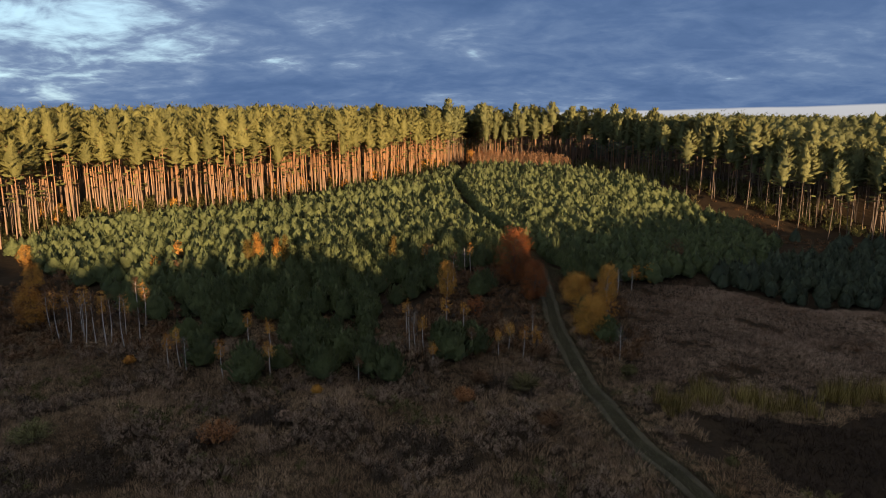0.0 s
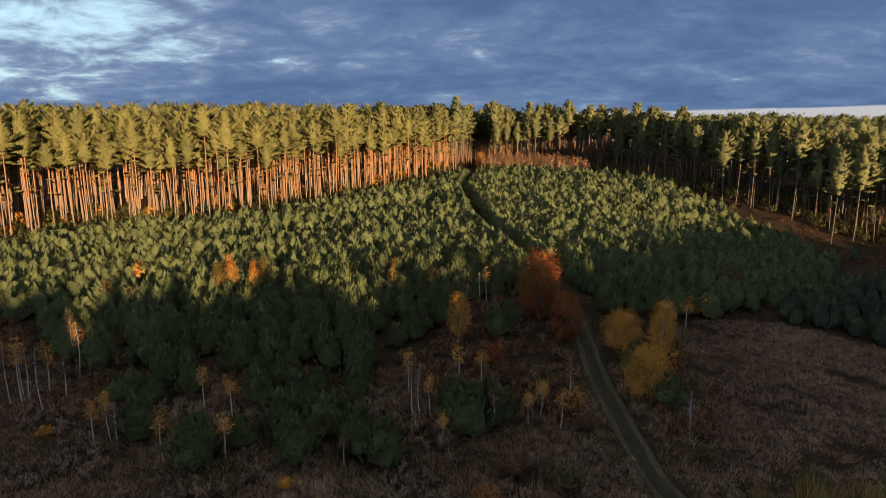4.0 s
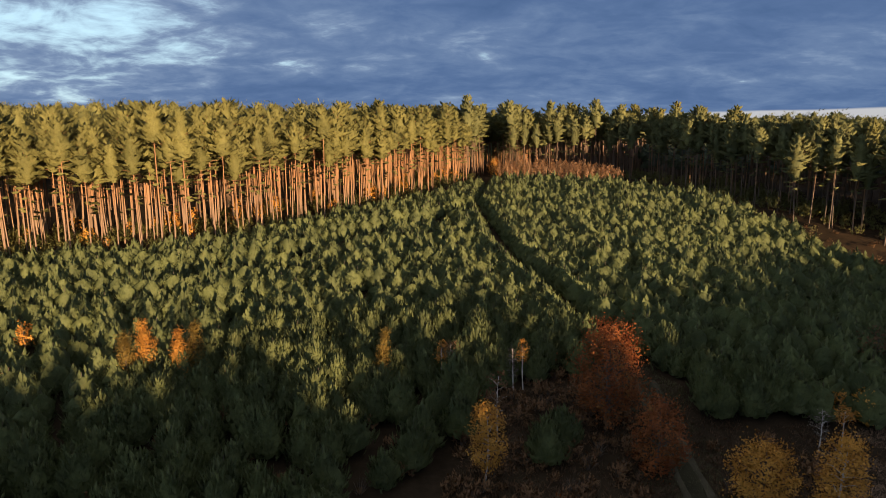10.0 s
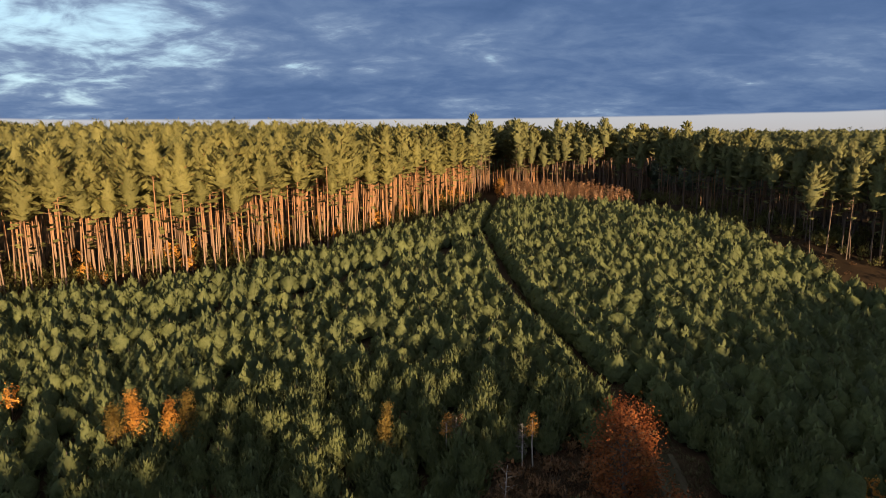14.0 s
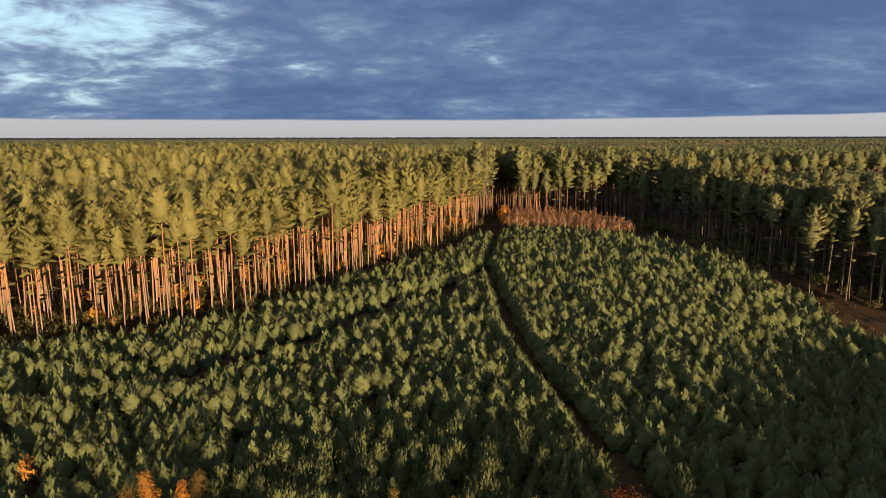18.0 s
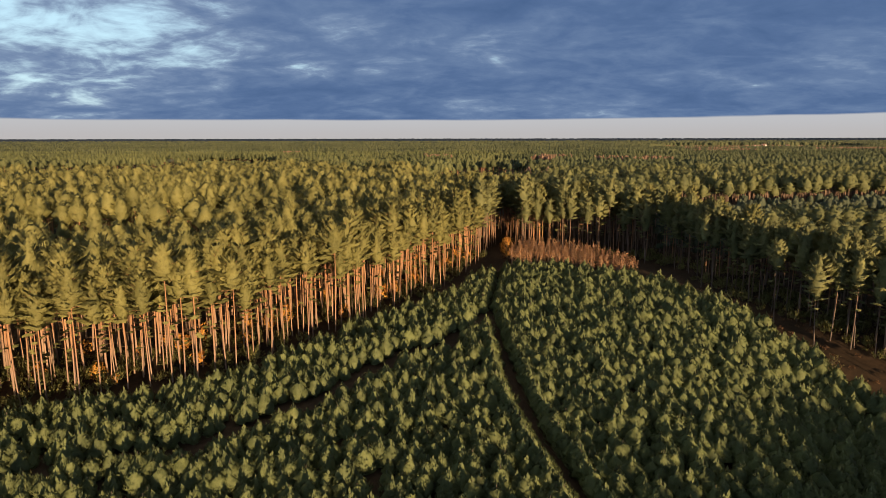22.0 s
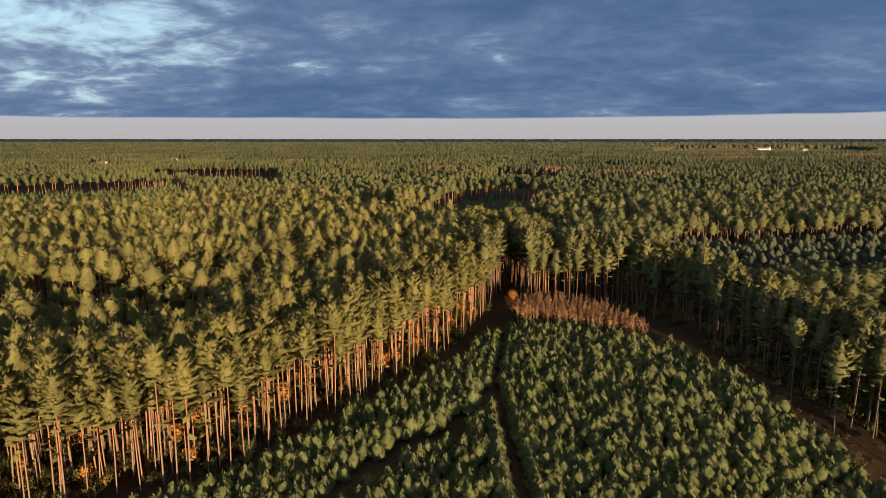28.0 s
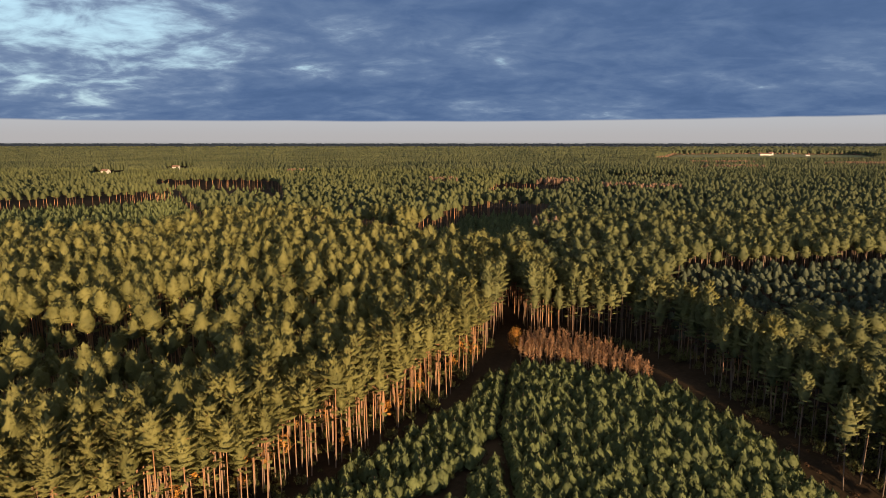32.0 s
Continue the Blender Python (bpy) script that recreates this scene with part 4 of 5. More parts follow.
stuff("pine_forest_edge", joined([scatter(tp[i][1], pn_[pick == i], sn[pick == i], tn[pick == i]) for i in range(len(tp))]), NEEDLE, "sunlit crowns of tall pines behind the forest edge", "forest")
stuff("pine_forest_edge_stems", joined([scatter(tp[i][0], pn_[pick == i], sn[pick == i], tn[pick == i]) for i in range(len(tp))]), PINE_BARK, "bare orange stems of the tall pines", "stems")
qx, qy = jittered(-330, 330, 300, 470, 6.3)
ok = in_forest(qx, qy) & in_view(qx, qy, 20) & (qy > 330) & (away(qx, qy, TRACK) > 2.6)
qx, qy = np.concatenate([px[mid], qx[ok]]), np.concatenate([py[mid], qy[ok]])
dip = 1 - 0.36 * np.exp(-((qy - 214 + 0.30 * (qx + 82)) / 10) ** 2) * ((qx > -150) & (qx < -56))
pm, sm_, tm = on_land(qx, qy), dip * rng.uniform(0.84, 1.13, len(qx)) * stature(qx) * np.where(qx > 45, np.interp(qy, [150, 250], [0.86, 1.06]), 1.0), rng.uniform(0, 6.3, len(qx))
sm_ = np.stack([sm_ * np.where(qx > 24, 1.55, np.where(qy > 300, 1.4, 1.15)) * rng.uniform(0.85, 1.2, len(qx)), sm_], 1)
mp += [tall_pine(280 + i, 0.30, 0.64, 2.5, 0) for i in range(4)]
pick = np.where(pm[:, 1] < 285, rng.integers(0, 6, len(pm)), rng.integers(6, 10, len(pm)))
# lit and shaded colours: the stand at x >= 24 is painted darker
for name, side, leaf, stem, label in (("pine_forest", pm[:, 0] < 24, NEEDLE, PINE_BARK, "olive-green canopy of the sunlit pine forest"), ("old_pine_forest", pm[:, 0] >= 24, SHADED_NEEDLE, SHADED_BARK, "darker green canopy of the older pine stand")):
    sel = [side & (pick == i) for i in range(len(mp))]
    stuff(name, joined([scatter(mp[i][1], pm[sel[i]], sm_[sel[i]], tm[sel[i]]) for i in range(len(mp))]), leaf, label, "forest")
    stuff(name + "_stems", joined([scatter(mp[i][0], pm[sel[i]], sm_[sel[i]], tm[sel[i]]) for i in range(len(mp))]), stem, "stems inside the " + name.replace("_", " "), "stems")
fp = [far_pine(300 + i, 3, 6, 2) for i in range(6)]
qx, qy = jittered(-860, 860, 470, 1150, 8.0)
ok = in_forest(qx, qy) & in_view(qx, qy, 20)
qx, qy = qx[ok], qy[ok]
pf, sf, tf = on_land(qx, qy), rng.uniform(0.84, 1.12, len(qx)), rng.uniform(0, 6.3, len(qx))
sf = np.stack([sf * rng.uniform(1.25, 1.65, len(qx)), sf], 1)
# trees to the right get the darkened copy of the needles
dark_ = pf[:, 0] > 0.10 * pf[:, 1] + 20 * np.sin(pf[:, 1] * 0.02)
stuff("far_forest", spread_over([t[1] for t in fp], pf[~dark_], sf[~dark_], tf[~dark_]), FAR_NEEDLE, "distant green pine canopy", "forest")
stuff("old_far_forest", spread_over([t[1] for t in fp], pf[dark_], sf[dark_], tf[dark_]), SHADED_FAR_NEEDLE, "distant pine canopy to the right, its colour darkened for dimmer light", "forest")
rim = np.min([away(pf[:, 0], pf[:, 1], h + h[:1]) for h in HOLLOWS + FIELDS], axis=0) < 16
stuff("far_forest_stems", spread_over([t[0] for t in fp], pf[rim], sf[rim], tf[rim]), PINE_BARK, "distant pine stems", "stems")
vp = [far_pine(320 + i, 3, 5, 0, 6.0)[1] for i in range(4)]
hp = [far_pine(330 + i, 2, 5, 0, 4.0)[1] for i in range(4)]
parts_ = []
for y0, y1, step in ((1150, 1900, 10.5), (1900, 3000, 18), (3000, 4050, 30), (4050, 4850, 34)):
    qx, qy = jittered(-0.74 * y1, 0.74 * y1, y0, y1, step)
    ok = in_forest(qx, qy) & in_view(qx, qy, 20)
    qx, qy = qx[ok], qy[ok]
    wide = step / (4.3 if y0 < 1900 else 3.0 if y0 < 3000 else 2.1)
    sc = np.stack([rng.uniform(0.9, 1.2, len(qx)) * wide, rng.uniform(0.9, 1.1, len(qx))], 1)
    parts_.append(spread_over(vp if y0 < 1900 else hp, on_land(qx, qy), sc, rng.uniform(0, 6.3, len(qx))))
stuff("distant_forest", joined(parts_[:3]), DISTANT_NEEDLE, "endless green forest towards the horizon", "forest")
stuff("horizon_forest", parts_[3], HAZE_NEEDLE, "forest on the horizon, coloured dark blue for the haze", "forest")
# the wood goes on to the right, out of sight, and keeps the hollow and the right-hand edge in shade
sp = [far_pine(340 + i, 3, 5, 0) for i in range(4)]
qx, qy = jittered(70, 480, 60, 420, 5.2)
ok = in_forest(qx, qy) & ~in_view(qx, qy, 20)
qx, qy = qx[ok], qy[ok]
pb, sb, tb = on_land(qx, qy), np.stack([rng.uniform(1.3, 1.6, len(qx)), rng.uniform(0.95, 1.15, len(qx)) * np.interp(away(qx, qy, EDGE_RIGHT), [35, 75], [0.86, 1.08])], 1), rng.uniform(0, 6.3, len(qx))
stuff("side_woods", spread_over([t[1] for t in sp], pb, sb, tb), NEEDLE, "pine wood beyond the meadow's far side", "forest")
stuff("side_woods_stems", spread_over([t[0] for t in fp], pb, sb, tb), PINE_BARK, "stems of the wood beyond the meadow", "stems")
# woods behind the starting place, whose long shadow lies over the meadow
qx, qy = jittered(-160, 330, -150, 110, 4.4)
keep = (qy > -150 + 0.47 * qx) & (np.abs(qx) > 0.75 * (qy + 5) + 20)
qx, qy = qx[keep], qy[keep]
ok = qy < np.interp(qx, [-160, 12, 51, 68, 84, 100, 116, 135, 162, 187, 317], [-58, -46, -22, -8, 19, 30, 34, 36, 4, -12, -16])
qx, qy = qx[ok], qy[ok]
pb, sb, tb = on_land(qx, qy), np.stack([rng.uniform(1.3, 1.7, len(qx)), rng.uniform(1.12, 1.36, len(qx))], 1), rng.uniform(0, 6.3, len(qx))
stuff("meadow_woods", spread_over([t[1] for t in sp], pb, sb, tb), NEEDLE, "pine wood on the other side of the meadow", "forest")
stuff("meadow_woods_stems", spread_over([t[0] for t in fp], pb, sb, tb), PINE_BARK, "stems of the wood across the meadow", "stems")

# low growth in the hollows and clearings
px, py = [], []
xs, ys = zip(*HOLLOWS[0])
qx, qy = jittered(min(xs), max(xs), min(ys), max(ys), 3.5)
ok = inside(qx, qy, HOLLOWS[0])
qx, qy = qx[ok], qy[ok]
hs = np.stack([rng.uniform(0.75, 1.05, len(qx)), rng.uniform(0.80, 1.15, len(qx)) * np.interp(qy, [235, 265, 340], [0.20, 0.36, 0.62])], 1)
# pines in the dark spruce green, in place of the hollow's shade
stuff("half_grown_pines", spread_over([t[1] for t in fp], on_land(qx, qy), hs, rng.uniform(0, 6.3, len(qx))), SPRUCE_SHADE_NEEDLE, "half-grown pines in a hollow of the forest, shade put into their dark colour", "forest")
stuff("half_grown_stems", spread_over([t[0] for t in fp], on_land(qx, qy), hs, rng.uniform(0, 6.3, len(qx))), GREY_BARK, "thin grey stems of the half-grown pines", "stems")
for h in HOLLOWS[1:]:
    xs, ys = [p[0] for p in h], [p[1] for p in h]
    qx, qy = jittered(min(xs), max(xs), min(ys), max(ys), 6.0 if ys[0] < 400 else 20.0)
    ok = inside(qx, qy, h)
    px.append(qx[ok])
    py.append(qy[ok])
px, py = np.concatenate(px), np.concatenate(py)
lw = [young_pine(400 + i, 6, 0, 4, 0.4) for i in range(4)]
stuff("clearing_growth", spread_over([t[1] for t in lw], on_land(px, py), rng.uniform(1.3, 2.2, len(px)), rng.uniform(0, 6.3, len(px))), YOUNG, "low young trees in forest clearings", "undergrowth")

# copses of bare birches, reddish against the pines
cx_, cy_ = [], []
for x, y, rx, ry in ((125, 830, 26, 14), (172, 740, 20, 10), (214, 722, 30, 12), (52, 418, 9, 7), (-250, 1085, 16, 14), (-15, 850, 20, 14), (-76, 414, 6, 6), (520, 1260, 60, 22), (870, 1420, 90, 30), (600, 1500, 70, 25)):
    m = int(rx * ry * (0.10 if y > 1000 else 0.14)) + 4
    a, q = rng.uniform(0, 6.3, m), rng.uniform(0, 1, m) ** 0.5
    cx_.append(x + rx * q * np.cos(a))
    cy_.append(y + ry * q * np.sin(a))
px, py = np.concatenate(cx_), np.concatenate(cy_)
sc = np.stack([rng.uniform(0.9, 1.3, len(px)), rng.uniform(0.95, 1.15, len(px))], 1)
stuff("bare_copse", spread_over([t[1] for t in fp], on_land(px, py), sc, rng.uniform(0, 6.3, len(px))), COPSE, "reddish-brown twigs of leafless birch copses", "copse")
stuff("bare_copse_stems", spread_over([t[0] for t in fp], on_land(px, py), sc, rng.uniform(0, 6.3, len(px))), PALE_BARK, "pale stems of the birch copses", "stems")

# young pines and brush at the foot of the right-hand wood
VERGE = [(80, 163), (83, 142), (86, 128), (104, 119), (135, 122), (135, 132), (101, 141), (90, 153), (84, 166)]
qx, qy = jittered(78, 136, 118, 168, 4.2)
ok = inside(qx, qy, VERGE) & (rng.uniform(0, 1, len(qx)) < np.where(qy < 140, 0.8, 0.25))
qx, qy = qx[ok], qy[ok]
vs = rng.uniform(0.45, 1.25, len(qx))
stuff("verge_pines", spread_over([m[1] for m in ym], on_land(qx, qy), np.stack([vs * 1.25, vs], 1), rng.uniform(0, 6.3, len(qx))), SPRUCE_SHADE_NEEDLE, "self-sown young pines at the foot of the wood", "undergrowth")
vb = [shrub(860 + k, 1.0, 0.9, 12, 7, 0.28)[1] for k in range(3)]
qx, qy = jittered(60, 136, 118, 225, 2.0)
ok = inside(qx, qy, VERGE) | ((away(qx, qy, EDGE_RIGHT[7:14]) < 9) & ~inside(qx, qy, PLANTED) & (rng.uniform(0, 1, len(qx)) < 0.35))
qx, qy = qx[ok], qy[ok]
stuff("verge_brush", spread_over(vb, on_land(qx, qy), rng.uniform(0.4, 1.1, len(qx)), rng.uniform(0, 6.3, len(qx))), BROWN_LEAF, "withered brown brush and bracken along the wood", "undergrowth")

# the larch grove at the far end of the plantation
gl = [leafy(500 + i, 6.6, 0.62, 0.30, 300, 0.24, 0.7, 12, 0.085, 5) for i in range(4)]
qx, qy = jittered(14, 58, 226, 262, 1.7)
ok = inside(qx, qy, GROVE)
qx, qy = qx[ok], qy[ok]
proto = [tree_thing("larch", a, b, PALE_BARK, LARCH_LEAF, "slim young larch with rust-orange autumn needles", "larch", "larches of the grove") for a, b in gl]
for j in range(len(qx)):
    k = j % 4
    m = Matrix.LocRotScale((qx[j], qy[j], float(land(qx[j], qy[j]))), Euler((0, 0, j * 1.9)), None)
    ob = proto[k] if j < 4 else copy_thing(proto[k], m)
    f = 0.85 + 0.3 * ((j * 0.618) % 1)
    ob.matrix_basis = m @ Matrix.Diagonal((f, f, f, 1))


# ---- single trees of the shaded edge ----
def one(shape, name, x, y, stem_mat, leaf_mat, label, category, turn=0.0, group="", stem_name="trunk", crown_name="crown"):
    if not STEM_PIECES:
        return stand(tree_thing(name, *shape, stem_mat, leaf_mat, label, category, group, stem_name, crown_name), x, y, turn)
    ob = new(name)
    trunk = part(stem_name, mesh_of(name + "_" + stem_name, *STEM_PIECES[0], stem_mat, True), ob)
    for limb in STEM_PIECES[1:]:
        part("limb", mesh_of(name + "_limb", *limb, stem_mat, True), trunk)
    part(crown_name, mesh_of(name + "_" + crown_name, *shape[1], leaf_mat), ob)
    return stand(tagged(ob, label, category, group), x, y, turn)


one(leafy(600, 9.0, 3.1, 0.08, 15000, 0.21, 0.8, 30, 0.17), "oak", 15.2, 104.5, GREY_BARK, RED_LEAF, "broad oak with orange-red autumn leaves by the track", "oak")
one(leafy(601, 6.0, 2.1, 0.04, 9000, 0.20, 0.8, 24, 0.13), "oak", 17.0, 97.5, GREY_BARK, RED_LEAF, "lower oak with dark red autumn leaves by the track", "oak")
one(leafy(602, 5.4, 2.1, 0.26, 11000, 0.18, 0.8, 20, 0.12), "yellow_tree", 22.3, 91.0, GREY_BARK, YELLOW_LEAF, "round-crowned maple with yellow leaves beside the meadow", "maple")
one(leafy(603, 7.6, 1.5, 0.26, 9000, 0.17, 0.8, 22, 0.10), "birch", 26.2, 89.0, BIRCH_BARK, YELLOW_LEAF, "tall white-stemmed birch with yellow leaves", "birch")
one(leafy(604, 5.8, 2.3, 0.08, 14000, 0.18, 0.8, 24, 0.12), "yellow_tree", 22.2, 82.0, GREY_BARK, YELLOW_LEAF, "wide maple with golden-orange leaves near the track", "maple")
one(leafy(605, 5.2, 1.2, 0.20, 700, 0.25, 0.8, 12, 0.07), "yellow_tree", 25.4, 84.4, GREY_BARK, ORANGE_LEAF, "slim maple with orange leaves among yellow ones", "maple")
one(leafy(606, 3.4, 1.2, 0.1, 600, 0.22, 0.8, 12, 0.05), "yellow_tree", 37.1, 103.2, GREY_BARK, YELLOW_LEAF, "small yellow tree at the rim of the meadow", "tree")
one(leafy(607, 3.0, 1.0, 0.1, 420, 0.22, 0.8, 10, 0.05), "yellow_tree", 34.7, 103.0, GREY_BARK, ORANGE_LEAF, "small orange tree at the rim of the meadow", "tree")
one(leafy(608, 5.0, 1.7, 0.15, 800, 0.26, 0.8, 14, 0.08), "rowan", 45.3, 113.5, GREY_BARK, BROWN_LEAF, "russet rowan before the shaded young pines", "rowan")
one(leafy(609, 6.4, 1.35, 0.22, 5000, 0.19, 0.8, 18, 0.06), "birch", 3.6, 96.0, BIRCH_BARK, YELLOW_LEAF, "narrow birch with dull yellow leaves", "birch")
one(leafy(610, 6.3, 1.2, 0.45, 500, 0.22, 0.8, 12, 0.06), "birch", 5.0, 101.0, BIRCH_BARK, BROWN_LEAF, "birch with thin tawny leaves", "birch")
one(leafy(611, 4.2, 0.9, 0.42, 380, 0.22, 0.8, 10, 0.05), "birch", 3.2, 86.5, BIRCH_BARK, YELLOW_LEAF, "young birch with pale yellow leaves", "birch")
one(leafy(612, 3.2, 1.3, 0.05, 900, 0.24, 0.8, 14, 0.06), "red_shrub", 7.6, 89.0, GREY_BARK, RED_LEAF, "low oak bush with dark red leaves", "shrub")
one(leafy(613, 2.4, 1.9, 0.03, 900, 0.24, 0.8, 14, 0.06), "red_shrub", 8.8, 86.2, GREY_BARK, BROWN_LEAF, "spreading shrub with withered red-brown leaves", "shrub")
one(leafy(614, 2.8, 1.0, 0.08, 500, 0.22, 0.8, 10, 0.05), "orange_shrub", 14.6, 79.4, GREY_BARK, ORANGE_LEAF, "small orange-leaved maple bush by the track", "shrub")
# larches that stand up out of the plantation
for k, (x, y, h, w) in enumerate(((-28.4, 110.4, 7.3, 1.5), (-29.8, 109.6, 6.0, 1.6), (-25.0, 111.0, 6.4, 1.1), (-23.8, 111.6, 6.8, 1.4), (-4.8, 108.4, 7.0, 1.0))):
    one(leafy(620 + k, h, w, 0.04, 5200, 0.17, 1.4, 26, 0.07, droop=0.25), "larch", x, y, GREY_BARK, (ORANGE_LEAF, GOLD_LEAF, ORANGE_LEAF, GOLD_LEAF, GOLD_LEAF)[k], "pointed larch with glowing orange needles above the young pines", "larch")
one(leafy(630, 5.8, 1.9, 0.08, 8000, 0.20, 0.8, 24, 0.11), "oak", -53.6, 88.6, GREY_BARK, ORANGE_LEAF, "oak with burnt-orange leaves behind the birches", "oak")
one(leafy(631, 5.4, 1.4, 0.3, 3000, 0.20, 0.8, 16, 0.08), "yellow_tree", -61.5, 102.0, GREY_BARK, YELLOW_LEAF, "golden maple at the foot of the forest", "maple")
one(leafy(632, 4.4, 1.2, 0.2, 2400, 0.20, 0.8, 14, 0.07), "yellow_tree", -71.0, 116.0, GREY_BARK, ORANGE_LEAF, "orange maple at the foot of the forest", "maple")
one(leafy(633, 3.2, 2.3, 0.03, 1100, 0.25, 0.8, 16, 0.07), "red_shrub", -41.0, 108.0, GREY_BARK, BROWN_LEAF, "wide withered dark red shrub among the pines", "shrub")
one(leafy(634, 4.0, 1.0, 0.1, 450, 0.24, 0.8, 12, 0.06), "orange_shrub", -45.2, 109.0, GREY_BARK, ORANGE_LEAF, "small orange maple among the pines", "shrub")
one(leafy(635, 4.2, 0.9, 0.3, 400, 0.24, 0.8, 12, 0.06), "orange_shrub", -45.0, 118.0, GREY_BARK, ORANGE_LEAF, "orange-topped rowan among the pines", "shrub")
one(leafy(636, 5.0, 1.9, 0.05, 900, 0.26, 0.8, 14, 0.07), "yellow_tree", 74.5, 176.0, GREY_BARK, OLIVE_LEAF, "yellow-green willow at the edge of the plantation", "willow")
one(leafy(637, 3.8, 1.7, 0.05, 800, 0.26, 0.8, 14, 0.07), "yellow_tree", -63.5, 166.5, GREY_BARK, YELLOW_LEAF, "yellow maple bush at the forest edge", "shrub")
one(leafy(638, 7.0, 2.1, 0.15, 3600, 0.24, 0.8, 18, 0.1), "orange_shrub", 18.5, 256.5, GREY_BARK, ORANGE_LEAF, "orange beech at the end of the track", "beech")

# birches: white stems, few leaves
BIRCHES = [(-48.0, 84.6, 7.4), (-47.0, 85.2, 6.6), (-45.6, 82.7, 7.6), (-44.6, 84.3, 7.0), (-43.8, 83.2, 7.8), (-42.2, 82.6, 7.5), (-41.4, 83.6, 6.8), (-40.6, 82.0, 7.4), (-39.8, 81.7, 7.0), (-38.8, 83.6, 6.4),
           (-37.3, 80.0, 7.8), (-36.6, 82.6, 5.4), (-38.1, 87.9, 6.4), (-46.3, 87.0, 6.4), (-50.0, 86.4, 6.8), (-30.0, 75.2, 4.6), (-29.0, 76.0, 5.0), (-28.0, 75.2, 4.6), (-23.0, 73.0, 4.8), (-17.5, 72.5, 4.4),
           (-7.3, 72.4, 3.0), (1.2, 74.1, 3.2), (-2.1, 82.9, 5.4), (-1.6, 79.2, 6.6), (-0.8, 78.6, 6.0), (0.2, 78.4, 4.6), (14.5, 83.1, 5.2), (12.4, 77.1, 4.2), (10.9, 79.8, 3.6), (23.9, 75.4, 4.6),
           (8.2, 109.3, 5.2), (7.2, 109.0, 5.0), (1.4, 109.3, 5.4), (0.3, 109.6, 5.0), (5.6, 86.0, 3.4), (-40.5, 91.7, 5.8), (-22.0, 80.5, 5.0), (-19.0, 79.5, 4.2), (30.5, 98.6, 4.4), (33.0, 99.5, 3.6), (9.5, 78.0, 3.4), (6.0, 77.0, 3.8)]
for k, (x, y, h) in enumerate(BIRCHES):
    bare = k % 7 == 3 or k == 29
    leaf = (ORANGE_LEAF, YELLOW_LEAF, BROWN_LEAF)[k % 3]
    sh = leafy(700 + k, h, 0.55 + 0.05 * (k % 5), 0.62 if not bare else 0.35, 60 if bare else 520, 0.16, 0.6, 9 if not bare else 14, 0.052 + 0.005 * (k % 4), 3)
    one(sh, "birch", x, y, BIRCH_BARK, TWIG if bare else leaf, "bare thin white birch" if bare else "slender white birch with a small tuft of autumn leaves", "birch", k * 1.3, "birches of the clearing")
log = new("fallen_birch")
part("stem", mesh_of("fallen_birch_stem", *tube([(0, 0, 0.12), (2.0, 0.1, 0.16), (4.2, 0.5, 0.3)], [0.09, 0.07, 0.03], 6), BIRCH_BARK, True), log)
part("branch", mesh_of("fallen_birch_branch", *tube([(3.0, 0.3, 0.2), (3.5, 0.9, 0.6)], [0.03, 0.01], 4), BIRCH_BARK, True), log)
tagged(log, "fallen white birch stem lying in the undergrowth", "log")
stand(log, -33.2, 83.2, 0.5)

# shrubs of the foreground
SHRUBS = [(-18.9, 58.4, 2.3, 1.9, RUST_LEAF, "round rust-brown shrub in the dry grass"), (-36.5, 59.2, 2.1, 2.0, PALE_OLIVE, "low olive-green shrub in the dry grass"), (6.6, 70.0, 1.8, 1.2, BROWN_LEAF, "withered brown shrub with orange tips"),
          (11.3, 68.6, 2.2, 1.9, OLIVE_LEAF, "broad dull green-brown shrub beside the track"), (-11.5, 68.8, 0.8, 0.5, YELLOW_LEAF, "small yellow weed clump"), (-35.1, 76.4, 0.9, 0.6, ORANGE_LEAF, "small orange weed clump by the birches"),
          (-13.5, 62.0, 0.9, 0.9, PALE_GRASS, "pale withered weed clump in the grass"), (12.5, 60.0, 1.6, 1.3, BROWN_LEAF, "brown withered shrub beside the track"), (27.0, 53.0, 0.6, 0.45, OLIVE_LEAF, "small olive weed clump in the dark fen"),
          (4.5, 66.5, 1.6, 1.2, RUST_LEAF, "dull rust-brown shrub in the dry grass"), (14.8, 76.5, 2.0, 1.0, BROWN_LEAF, "tawny shrub by the track"), (24.0, 72.0, 1.2, 0.9, OLIVE_LEAF, "grey-green weed clump under the bare birch")]
for k, (x, y, h, w, m, label) in enumerate(SHRUBS):
    one(shrub(800 + k, h, w, 110, 18, 0.2), "shrub", x, y, GREY_BARK, m, label, "shrub", k, stem_name="stem", crown_name="foliage")

# undergrowth below the trees and inside the forest edge
ug = [shrub(830 + k, 1.0, 0.8, 16, 7, 0.26) for k in range(4)]
qx, qy = jittered(-66, 40, 72, 122, 1.5)
ok = ~inside(qx, qy, PLANTED) | (rng.uniform(0, 1, len(qx)) < 0.25)
ok &= (away(qx, qy, TRACK) > 2.2) & (qy < 118 - 0.1 * np.abs(qx)) & (qx < 30 - (qy > 100) * 8) & (qy > 76 - 0.05 * qx)
ok &= rng.uniform(0, 1, len(qx)) < 0.8
qx, qy = qx[ok], qy[ok]
